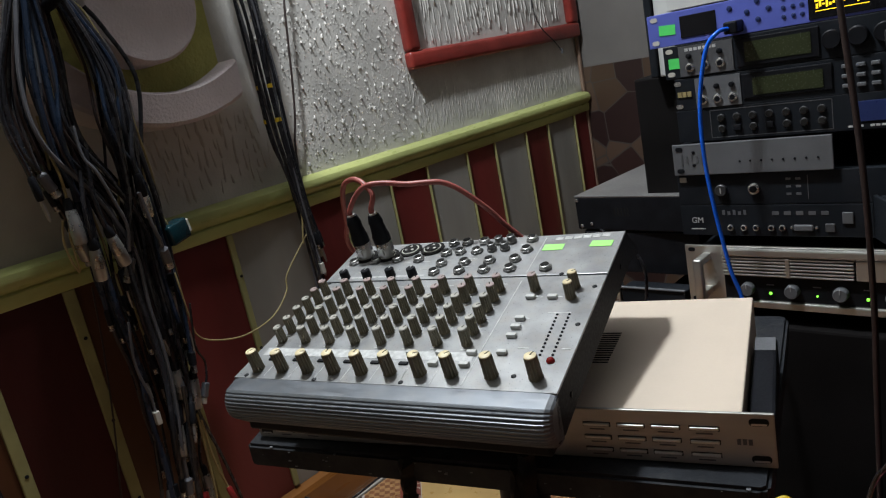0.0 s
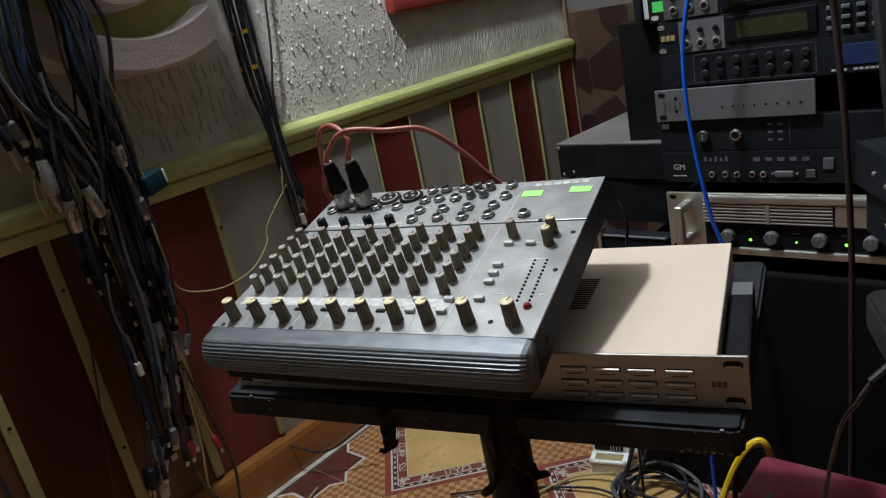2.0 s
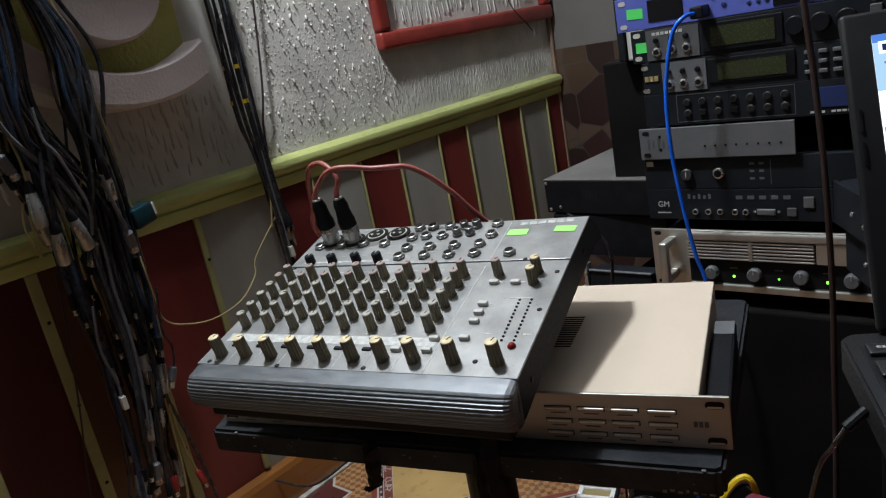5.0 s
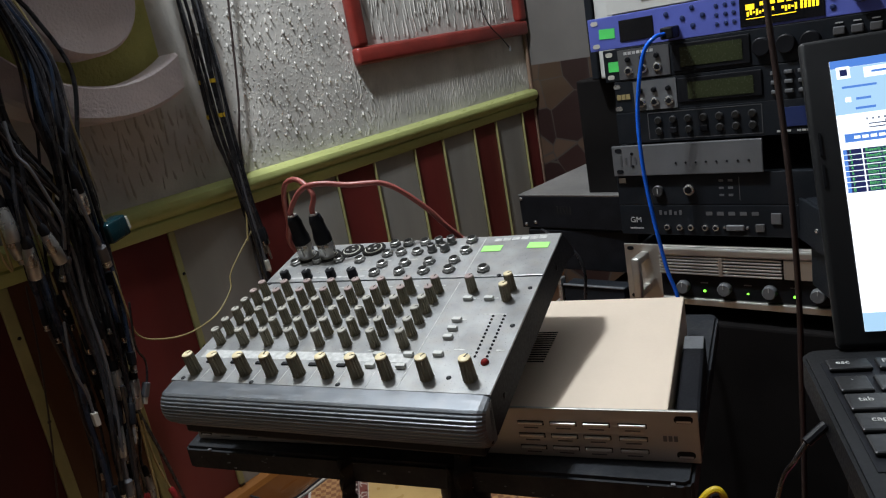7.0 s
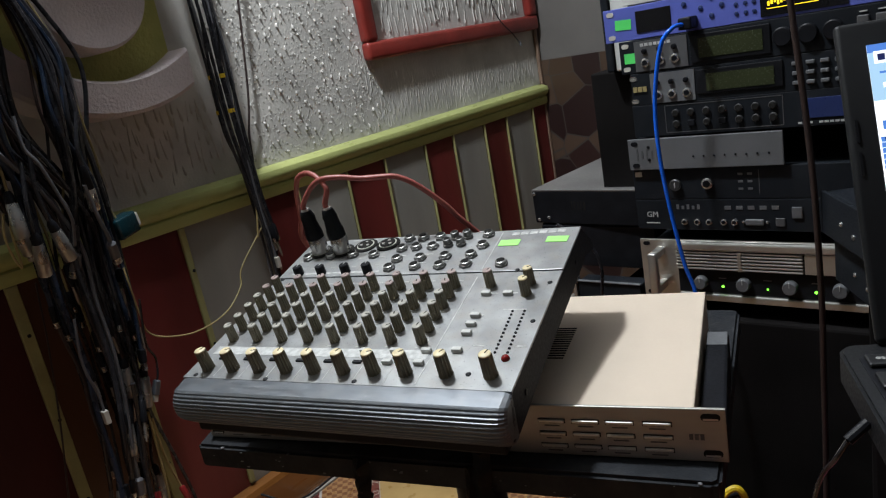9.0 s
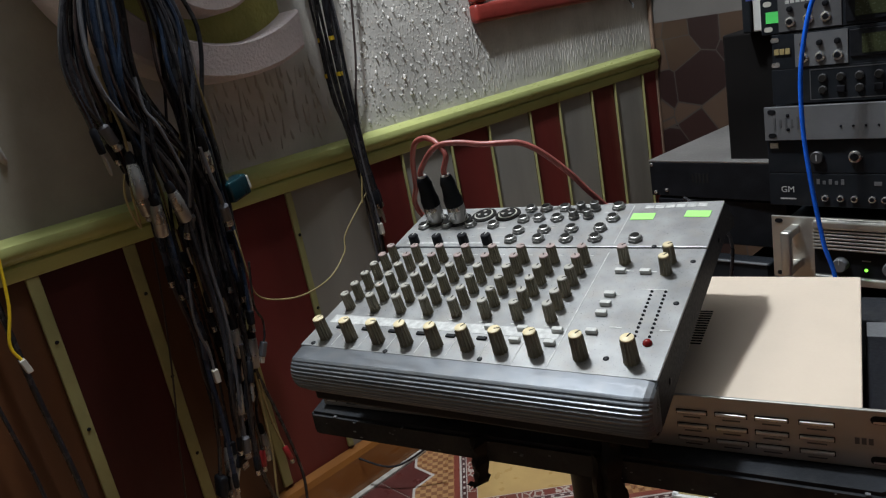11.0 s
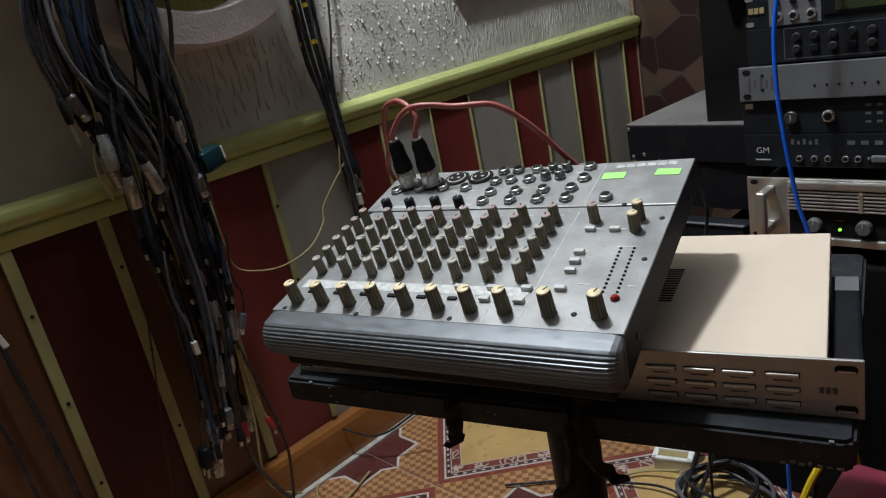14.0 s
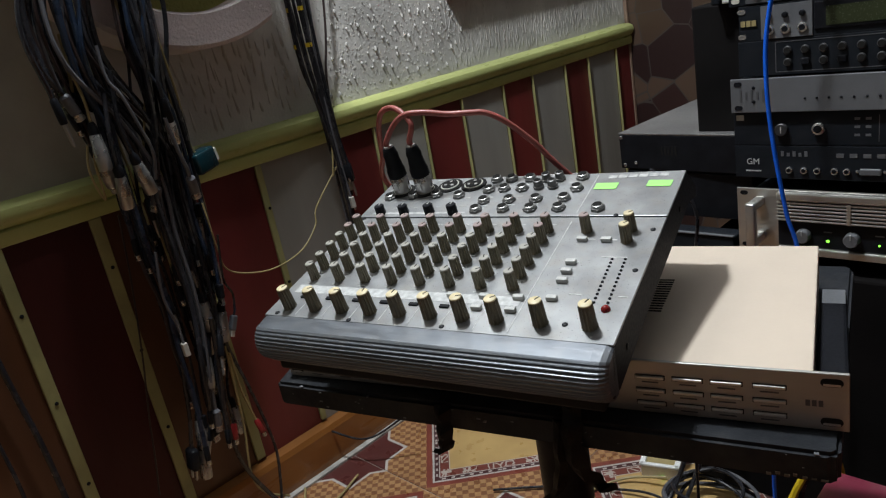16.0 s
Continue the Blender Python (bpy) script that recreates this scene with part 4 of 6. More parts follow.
# blue unit
t, h = rack_unit("blue_rack_unit", 0.7785, 1, M_BLUE, "one-unit blue rack processor with dark displays", dx=-0.018)
slots(t, h, (0.010,), M_WHITEPL)
front_box("display", t, 0.046, 0.008, 0.094, 0.036, 0.001, M_DISPLAY, "small dark meter window", 0.0004)
d = front_box("display_window", t, 0.204, 0.003, 0.298, 0.041, 0.001, M_DISPLAY, "wide dark display window", 0.0004)
rnd = random.Random(8)
for k in range(16):
    x = 0.2125 + 0.0036 * k
    if k in (9, 10):
        continue
    part("lit_segment", box((x, -0.0016, 0.0150 + 0.0015 * (k % 3)), (x + 0.0024, -0.0009, 0.0195 + rnd.uniform(0, 0.004))), M_YELLOWGLOW, d, "lit yellow display bars")
for k in range(5):
    part("lit_segment", box((0.2725 + 0.0042 * k, -0.0016, 0.0150), (0.2752 + 0.0042 * k, -0.0009, 0.024 + 0.0025 * k)), M_YELLOWGLOW, d)
part("lit_segment", box((0.2115, -0.0016, 0.0225), (0.2215, -0.0009, 0.0290)), M_YELLOWGLOW, d)
for k in range(4):
    part("lit_segment", box((0.228 + 0.010 * k, -0.0016, 0.0255), (0.235 + 0.010 * k, -0.0009, 0.0300)), M_YELLOWGLOW, d)
part("lit_segment", box((0.2115, -0.0016, 0.0115), (0.268, -0.0009, 0.0124)), M_YELLOWGLOW, d)
for x in (0.335, 0.362):
    part("dial", lathe([(0.0105, 0), (0.0100, 0.008), (0.0088, 0.009)], 32, ridges=0.03), M_BLUEDARK, t, "dark blue dial", True, pose(x, 0, 0.022, 90, 0, 0))
BTN = finish(lathe([(0.0032, 0), (0.0032, 0.0010), (0.0024, 0.0014)], 12), "button", M_BLUEDARK, True)
for x, z in ((0.112, 0.034), (0.133, 0.026), (0.146, 0.037), (0.146, 0.015), (0.159, 0.026), (0.121, 0.012)):
    part("button", BTN, M_BLUEDARK, t, at=pose(x, 0, z, 90, 0, 0))
for x in (0.176, 0.187, 0.197):
    for z in (0.034, 0.023, 0.012):
        part("button", BTN, M_BLUEDARK, t, at=pose(x, 0, z, 90, 0, 0) @ Matrix.Scale(0.8, 4))
for x, z in ((0.306, 0.033), (0.306, 0.022), (0.306, 0.011), (0.40, 0.022)):
    part("button", BTN, M_BLUEDARK, t, at=pose(x, 0, z, 90, 0, 0))
sticker(pose(RX - 0.018 + 0.0275, RY - 0.0001, 0.7785 + 0.0215, 0, 3, 0), 0.0115, 0.0066, "blank green sticker on the blue unit")
# black processor with grey input plate
t, h = rack_unit("effects_unit", 0.7340, 1, M_BLACKMET, "black effects unit with unlit olive display")
slots(t, h, (0.009,), M_WHITEPL)
front_box("input_plate", t, 0.022, 0.002, 0.094, h - 0.002, 0.0012, M_MIDFACE, "grey input plate")
for k in range(7):
    front_box("logo_bar", t, 0.031 + 0.0062 * k, 0.0345, 0.0355 + 0.0062 * k, 0.0385, 0.0016, M_PRINT)
for x, z in ((0.036, 0.013), (0.057, 0.014), (0.077, 0.014)):
    s = front_disc("socket", t, x, z, [(0.0058, 0), (0.0058, 0.003), (0.0046, 0.0036)], M_CHROME)
    part("opening", lathe([(0.0036, 0.0034), (0.0036, 0.0040)], 14), M_BLACK, s)
for x, z in ((0.036, 0.028), (0.057, 0.029), (0.077, 0.029)):
    front_disc("knob", t, x, z, [(0.0038, 0), (0.0034, 0.004), (0.0026, 0.0044)], M_BLACK, ridges=0.06, seg=20)
front_box("bezel", t, 0.098, 0.004, 0.196, h - 0.004, 0.002, M_BLACK, bevel=0.001)
front_box("display", t, 0.109, 0.010, 0.187, h - 0.009, 0.0026, M_LCD, "unlit olive display")
for x in (0.2095, 0.237, 0.264):
    front_disc("dial", t, x, 0.022, [(0.0115, 0), (0.0112, 0.005), (0.0100, 0.006)], M_BLACK, "black ribbed dial", 40, 0.03)
for k in range(5):
    front_box("button", t, 0.288 + 0.0185 * k, 0.024, 0.300 + 0.0185 * k, 0.033, 0.004, M_MIDFACE, "pale grey button", 0.001)
    front_box("caption_bar", t, 0.290 + 0.0185 * k, 0.0365, 0.298 + 0.0185 * k, 0.0378, 0.0012, M_PRINT)
sticker(pose(RX + 0.019, RY - 0.0001, 0.7340 + 0.0205, 0, 1, 0), 0.0125, 0.0068, "blank green sticker on the effects unit")
# second processor
t, h = rack_unit("effects_unit", 0.6895, 1, M_BLACKMET, "black effects unit with gold mark and olive display", dx=0.012)
slots(t, h, (0.004,), M_CHROME)
front_box("input_plate", t, 0.028, 0.002, 0.088, h - 0.002, 0.0012, M_GREYFACE, "dark grey input plate")
for k in range(3):
    front_box("logo_bar", t, 0.003 + 0.0068 * k, 0.019, 0.0085 + 0.0068 * k, 0.026, 0.0014, M_CREAMCABLE, "gold maker's mark drawn as bars")
for x in (0.038, 0.057, 0.077):
    s = front_disc("socket", t, x, 0.0125, [(0.0058, 0), (0.0058, 0.003), (0.0046, 0.0036)], M_CHROME)
    part("opening", lathe([(0.0036, 0.0034), (0.0036, 0.0040)], 14), M_BLACK, s)
    front_disc("knob", t, x, 0.029, [(0.0038, 0), (0.0034, 0.004), (0.0026, 0.0044)], M_BLACK, ridges=0.06, seg=20)
front_box("bezel", t, 0.090, 0.008, 0.196, h - 0.004, 0.002, M_BLACK, bevel=0.001)
front_box("display", t, 0.1035, 0.012, 0.186, h - 0.010, 0.0026, M_LCD, "unlit olive display")
for r in range(3):
    for k in range(5):
        front_box("button", t, 0.206 + 0.0155 * k, 0.008 + 0.0115 * r, 0.2155 + 0.0155 * k, 0.0125 + 0.0115 * r, 0.003, M_GREYFACE, "", 0.0008)
# equaliser with jack field
t, h = rack_unit("equaliser", 0.6460, 1, M_BLACKMET, "black rack equaliser with outlined jack field and blue window", dx=0.010)
for x0, z0, x1, z1 in ((0.046, 0.0035, 0.196, 0.0045), (0.046, 0.040, 0.196, 0.041), (0.046, 0.0035, 0.047, 0.041), (0.195, 0.0035, 0.196, 0.041)):
    front_box("printed_line", t, x0, z0, x1, z1, 0.0004, M_MIDFACE)
for k in range(7):
    for z in (0.0155, 0.0300):
        if k in (1, 3) and z < 0.02:
            front_box("switch", t, 0.056 + 0.0205 * k, z - 0.004, 0.066 + 0.0205 * k, z + 0.004, 0.003, M_BLACK, "", 0.001)
            continue
        s = front_disc("socket", t, 0.061 + 0.0205 * k, z, [(0.0050, 0), (0.0050, 0.0020), (0.0042, 0.0026)], M_DULLRING, seg=20)
        part("opening", lathe([(0.0038, 0.0024), (0.0038, 0.0032)], 14), M_PRINTDARK, s)
front_box("display", t, 0.218, 0.010, 0.42, 0.034, 0.0012, M_BLUEDARK, "dark blue window", 0.0004)
for k in range(22):
    if k % 6 != 3:
        front_box("caption_bar", t, 0.212 + 0.0058 * k, 0.0035, 0.2165 + 0.0058 * k, 0.0060, 0.0006, M_PRINT)
# short grey controller
t, h = rack_unit("grey_controller", 0.6005, 1, M_GREYFACE, "short grey controller plate with a row of dots", dy=-0.006, width=0.205, depth=0.03)
t.children[0].scale = (0.40, 1, 1)
slots(t, h, (0.010,))
for z in (0.014, 0.032):
    part("screw", SCREW, M_BLACK, t, at=pose(0.030, 0, z, 90, 0, 0))
for k in range(8):
    front_disc("led", t, 0.092 + 0.0137 * k, 0.0165, [(0.0016, 0), (0.0010, 0.001)], M_BLACK, seg=8)
for k in range(5):
    front_box("logo_bar", t, 0.012 + 0.0072 * k, 0.014 + 0.003 * (k % 2), 0.0145 + 0.0072 * k, 0.030 - 0.003 * (k % 2), 0.0005, M_MIDFACE)
# blank unit with key switch
t, h = rack_unit("key_switch_unit", 0.5560, 1, M_BLACKMET, "black blank unit with key switch and jack")
front_box("mounting_slot", t, 0.004, h - 0.0105, 0.014, h - 0.0035, 0.0008, M_WHITEPL)
k = front_disc("key_switch", t, 0.062, 0.021, [(0.0080, 0), (0.0080, 0.004), (0.0070, 0.005)], M_DULLRING, "dark grey key switch", 24)
part("keyhole", box((-0.0006, -0.004, 0.0045), (0.0006, 0.004, 0.0056)), M_PRINT, k)
s = front_disc("socket", t, 0.106, 0.022, [(0.0074, 0), (0.0074, 0.004), (0.0060, 0.005)], M_CHROME, "nickel socket", 24)
part("opening", lathe([(0.0048, 0.0046), (0.0048, 0.0056)], 16), M_BLACK, s)
front_box("printed_line", t, 0.172, 0.006, 0.1726, 0.038, 0.0004, M_GREYFACE)
for k in range(6):
    front_box("vent_slot", t, 0.146 + 0.012 * (k % 2), 0.012 + 0.010 * (k // 2), 0.152 + 0.012 * (k % 2), 0.015 + 0.010 * (k // 2), 0.0004, M_GREYFACE)
# sound module
t, h = rack_unit("sound_module", 0.5115, 1, M_BLACKMET, "black sound module with sockets along its front")
words("lettering", "GM", 0.0115, M_PRINT, t, pose(0.024, -0.0006, 0.022, 90, 0, 0), "white GM lettering")
front_box("caption_bar", t, 0.014, 0.0088, 0.034, 0.0105, 0.0004, M_PRINT)
for k in range(5):
    front_box("logo_bar", t, 0.060 + 0.0072 * k, 0.0300, 0.0636 + 0.0072 * k, 0.0368 - 0.002 * (k % 2), 0.0005, M_GREYFACE, "grey maker's mark drawn as bars")
for x in (0.070, 0.088, 0.104, 0.124, 0.138):
    s = front_disc("socket", t, x, 0.012, [(0.0042, 0), (0.0042, 0.0025), (0.0034, 0.003)], M_CHROME, seg=14)
    part("opening", lathe([(0.0026, 0.0026), (0.0026, 0.0034)], 12), M_BLACK, s)
for k in range(5):
    front_box("key_mark", t, 0.126 + 0.0150 * k, 0.0295, 0.1345 + 0.0150 * k, 0.0345, 0.0006, M_GREYFACE)
front_box("connector", t, 0.152, 0.0080, 0.176, 0.0165, 0.003, M_GREYFACE, "serial connector", 0.002)
for x in (0.1495, 0.1795):
    front_disc("screw", t, x, 0.0122, [(0.0022, 0), (0.0014, 0.002)], M_CHROME, seg=8)
front_box("connector", t, 0.190, 0.0070, 0.2015, 0.0180, 0.002, M_MIDFACE, "square data port", 0.001)
front_box("connector", t, 0.210, 0.0180, 0.2225, 0.0330, 0.002, M_GREYFACE, "", 0.001)
# power amplifier
t, h = rack_unit("power_amplifier", 0.4080, 2, M_SILVER, "two-unit power amplifier with silver front and green lights", body=M_BLACKMET)
slots(t, h, (0.010,))
front_box("top_strip", t, 0.0555, 0.0755, 0.40, h - 0.0005, 0.010, M_SILVER, "polished upper edge", 0.003)
front_box("grille_bed", t, 0.055, 0.047, 0.222, 0.0755, 0.002, M_PRINTDARK)
for k in range(6):
    front_box("grille_bar", t, 0.0555, 0.0480 + 0.0047 * k, 0.2215, 0.0505 + 0.0047 * k, 0.0085, M_SILVER, "", 0.0008)
front_box("grille_post", t, 0.140, 0.0475, 0.1455, 0.0750, 0.0092, M_SILVER, "", 0.0008)
front_box("cover_plate", t, 0.2235, 0.0475, 0.305, 0.0752, 0.008, M_SILVER, "plain silver cover plate", 0.0015)
front_box("control_strip", t, 0.055, 0.0115, 0.46, 0.0465, 0.003, M_BLACK, "black control strip", 0.001)
front_box("lower_strip", t, 0.0555, 0.0005, 0.46, 0.0110, 0.007, M_SILVER, "", 0.002)
for x in (0.088, 0.146, 0.205, 0.264, 0.32):
    k = front_disc("knob", t, x, 0.0285, [(0.0095, 0.002), (0.0090, 0.012), (0.0080, 0.0135)], M_GREYFACE, "grey level knob", 28, 0.02)
    part("pointer", box((-0.0005, 0.002, 0.013), (0.0005, 0.009, 0.0142)), M_PRINT, k)
for x, s in ((0.117, 0.72), (0.176, 0.5), (0.235, 0.72)):
    front_disc("lamp", t, x, 0.0225, [(0.0028 * s, 0.002), (0.0028 * s, 0.004), (0.0012 * s, 0.0056)], M_GREENLED, "lit green indicator", 12)
    front_box("caption_bar", t, x - 0.005, 0.034, x + 0.005, 0.0355, 0.0034, M_GREYFACE)
hd = part("handle", box((0.0245, -0.036, 0.016), (0.0375, -0.026, 0.0775), 0.003, seg=3), M_SILVER, t, "square silver grab handle", True)
for z in (0.0165, 0.0665):
    part("handle_foot", box((0.0250, -0.0275, z), (0.0370, 0.001, z + 0.0105), 0.002), M_SILVER, hd)

# black player beside the rack
player = thing("disc_player", pose(0.490, 1.093, 0.499, 0, 0, -3.0), "black metal player with a dull steel top", "player")
part("shell", box((0, 0.006, 0), (0.235, 0.30, 0.055), 0.0015), M_BLACKMET, player)
part("lid", box((-0.0012, 0.0, 0.0552), (0.236, 0.30, 0.0582), 0.001), M_BOXTOP, player, "dull steel lid")
part("front_plate", box((0, 0, 0), (0.235, 0.0058, 0.0550), 0.001), M_BLACK, player)
for k in range(5):
    part("vent_slot", box((0.074 + 0.006 * k, -0.0005, 0.024), (0.077 + 0.006 * k, 0.002, 0.038)), M_PRINTDARK, player)
for x, z in ((0.004, 0.051), (0.008, 0.006), (0.028, 0.010)):
    part("screw", lathe([(0.003, 0), (0.003, 0.001), (0.0016, 0.002)], 10), M_CHROME, player, at=pose(x, 0, z, 90, 0, 0))
shelf_box = thing("black_amplifier", pose(0.500, 1.090, 0.424, 0, 0, 0.0), "low black amplifier under the player, lost in shade", "amplifier")
part("shell", box((0, 0.004, 0), (0.205, 0.30, 0.073), 0.002), M_BLACKMET, shelf_box)
part("front_plate", box((0.002, 0, 0.002), (0.203, 0.005, 0.071), 0.001), M_BLACK, shelf_box)
low = thing("terminal_box", pose(0.578, 1.035, 0.3855, 0, 0, 0), "low black box with bright metal brackets", "box")
part("shell", box((0.012, 0.0, 0), (0.118, 0.035, 0.034), 0.002), M_BLACKMET, low)
part("bracket", box((0.004, -0.004, 0.0), (0.0105, 0.012, 0.046), 0.001), M_CHROME, low, "bright bracket")
part("rod", tube([(0.012, -0.006, 0.004), (0.06, -0.008, 0.003), (0.11, -0.006, 0.006)], 0.0018, 8, 4), M_CHROME, low)
part("rim", box((0.012, -0.002, 0.034), (0.118, 0.004, 0.0365), 0.0008), M_GREYFACE, low)

# pair of dark units behind the laptop
for z, dx, lab in ((0.535, 0.0, "upper"), (0.478, 0.012, "lower")):
    u = thing("black_rack_unit", pose(0.972 + dx, 0.945, z, 0, 0, -58), "black rack unit turned sideways beside the rack", "rack unit", "units beside the rack")
    part("shell", box((0.0, 0.004, 0), (0.16, 0.16, 0.052), 0.002), M_BLACKMET, u)
    part("faceplate", box((-0.01, 0, 0.001), (0.17, 0.0045, 0.051), 0.001), M_BLACKMET, u)
    for x in (0.045, 0.075):
        part("screw", lathe([(0.003, 0), (0.003, 0.001), (0.0016, 0.002)], 10), M_CHROME, u, at=pose(x, 0, 0.034 - x * 0.2, 90, 0, 0))
prop = thing("black_cabinet", pose(0.96, 0.90, 0.0), "black cabinet carrying gear, lost in shade", "cabinet")
part("body", box((0.06, 0.0, 0.0), (0.42, 0.45, 0.476), 0.006), M_VOID, prop)

# ---- desk and laptop ----
desk = thing("desk", pose(1.117, -0.25, 0.0), "worn red-brown wooden desk under the laptop", "desk")
part("top", box((0.003, 0, 0.562), (0.62, 0.86, 0.5895), 0.002), M_WOOD, desk)
part("edge_strip", box((0, 0, 0.5615), (0.0032, 0.86, 0.5892), 0.001), M_WOODEDGE, desk, "chipped pale edge")
part("side_panel", box((0.03, 0.02, 0.0), (0.05, 0.84, 0.5615), 0.002), M_WOOD, desk)
part("side_panel", box((0.57, 0.02, 0.0), (0.59, 0.84, 0.5615), 0.002), M_WOOD, desk)

LT = pose(1.076, 0.493, 0.61, 0, 0, 23.6)
laptop = thing("laptop", LT, "open black laptop with a bright screen on the desk", "laptop")
bm = bmesh.new()
outline = []
for cx, cy, a0 in ((0.277, 0.008, 0), (0.010, 0.006, 90), (0.010, -0.178, 180), (0.277, -0.178, 270)):
    for k in range(5):
        a = radians(a0 + 22.5 * k)
        outline.append((cx + 0.010 * math.cos(a), cy + 0.010 * math.sin(a)))
lo, hi = [bm.verts.new((x, y, -0.0203)) for x, y in outline], [bm.verts.new((x, y, 0.0)) for x, y in outline]
for k in range(len(outline)):
    bm.faces.new((lo[k], lo[(k + 1) % 20], hi[(k + 1) % 20], hi[k]))
bm.faces.new(lo[::-1])
bm.faces.new(hi)
bmesh.ops.bevel(bm, geom=[e for e in bm.edges if abs(e.verts[0].co.z - e.verts[1].co.z) < 1e-6], offset=0.0018, segments=2, affect="EDGES")
base = part("base", bm, M_LAPTOP, laptop, "charcoal keyboard base", True)
part("keyboard_well", box((0.0075, -0.112, -0.001), (0.278, -0.003, 0.0006), 0.0004), M_BLACK, base)


def key(x0, x1, y, dep, text=""):
    k = part("key", box((x0, y - dep / 2, 0.0008), (x1, y + dep / 2, 0.0034), 0.0012), M_KEY, laptop)
    if text:
        words("legend", text, 0.0058 if len(text) > 1 else 0.0066, M_PRINT, k, pose((x0 + x1) / 2 - (0.003 if len(text) > 1 else 0), y + dep * 0.08, 0.0034), "white key legend")


rows = [(-0.0105, 0.0125, [0.0225] + [0.0175] * 13, "esc"), (-0.0335, 0.0165, [0.0165] * 14, "`"), (-0.0532, 0.0165, [0.0245] + [0.0165] * 13, "tab"), (-0.0730, 0.0165, [0.0285] + [0.0165] * 11 + [0.028], "caps"), (-0.0928, 0.0165, [0.0375] + [0.0165] * 10 + [0.035], "shift")]
for r, (y, dep, widths, first) in enumerate(rows):
    x = 0.0095
    for j, w in enumerate(widths):
        letter = first if j == 0 else (("", "1234567890-=", "qwertyuiop[]", "asdfghjkl;'", "zxcvbnm,./")[r][j - 1:j] if r else f"F{j}")
        key(x, min(x + w, 0.277), y, dep, letter if j < 3 else "")
        x += w + 0.0028
LID = pose(0.020, 0.0105, 0.002, -24.0, 0, 0)
lid = part("lid", box((0, -0.001, 0), (0.262, 0.0065, 0.192), 0.003, seg=3), M_LAPTOP, laptop, "charcoal screen lid", True, LID)
sx0, sx1, sz0, sz1 = 0.0155, 0.2465, 0.0095, 0.176
M_SCREEN = glowing("screen_white", (0.86, 0.93, 1.0), 1.5)
M_SCRBLUE = glowing("screen_blue", (0.10, 0.28, 0.85), 0.9)
M_SCRPALE = glowing("screen_pale_blue", (0.45, 0.72, 0.98), 1.0)
M_SCRDARK = glowing("screen_navy", (0.02, 0.03, 0.16), 0.6)
M_SCRGREEN = glowing("screen_green", (0.15, 0.75, 0.20), 0.8)


def on_screen(name, x0, z0, x1, z1, mt, layer=1, label=""):
    part(name, box((sx0 + x0, -0.0011 - 0.00035 * layer, sz0 + z0), (sx0 + x1, -0.0009, sz0 + z1)), mt, lid, label)


SW, SH = sx1 - sx0, sz1 - sz0
on_screen("screen", 0, 0, SW, SH, M_SCREEN, 1, "bright white program window")
on_screen("title_bar", 0, SH - 0.0050, SW, SH, M_SCRBLUE, 2)
on_screen("tool_band", 0, SH - 0.0345, SW, SH - 0.0052, M_SCRPALE, 2, "pale blue tool band")
on_screen("active_tab", 0.018, SH - 0.0128, 0.040, SH - 0.0064, M_SCREEN, 3)
on_screen("icon", 0.003, SH - 0.0120, 0.0105, SH - 0.0045, M_SCREEN, 3)
on_screen("icon", 0.0048, SH - 0.0104, 0.0088, SH - 0.0064, M_SCRDARK, 4)
for k in range(6):
    on_screen("caption_bar", 0.022 + 0.030 * k, SH - 0.0103, 0.033 + 0.030 * k, SH - 0.0090, M_SCRBLUE, 4)
    on_screen("caption_bar", 0.005 + 0.030 * k, SH - 0.0183, 0.024 + 0.030 * k, SH - 0.0170, M_SCRBLUE, 3)
    on_screen("caption_bar", 0.012 + 0.030 * k, SH - 0.0262, 0.020 + 0.030 * k, SH - 0.0248, M_SCRBLUE, 3)
    on_screen("check_box", 0.006 + 0.030 * k, SH - 0.0270, 0.0092 + 0.030 * k, SH - 0.0240, M_SCREEN, 3)
    on_screen("caption_bar", 0.011 + 0.030 * k, SH - 0.0322, 0.022 + 0.030 * k, SH - 0.0308, M_SCRBLUE, 3)
for k in range(14):
    on_screen("tick", 0.016 + 0.0032 * k, SH - 0.0392, 0.0168 + 0.0032 * k, SH - 0.0380, M_SCRDARK, 2)
for x, z in ((0.026, 0.0418), (0.052, 0.0440)):
    on_screen("slider", 0.017, SH - z - 0.0003, 0.085, SH - z + 0.0003, M_SCRDARK, 2)
    on_screen("slider_mark", x, SH - z - 0.0008, x + 0.006, SH - z + 0.0016, M_SCRDARK, 3)
on_screen("screen_button", 0.003, SH - 0.0520, 0.031, SH - 0.0468, M_SCRBLUE, 2)
on_screen("screen_button", 0.033, SH - 0.0520, 0.062, SH - 0.0468, M_SCRDARK, 2)
for x in (0.008, 0.039):
    for k in range(4):
        on_screen("caption_bar", x + 0.0045 * k, SH - 0.0503, x + 0.0034 + 0.0045 * k, SH - 0.0485, M_SCREEN, 3)
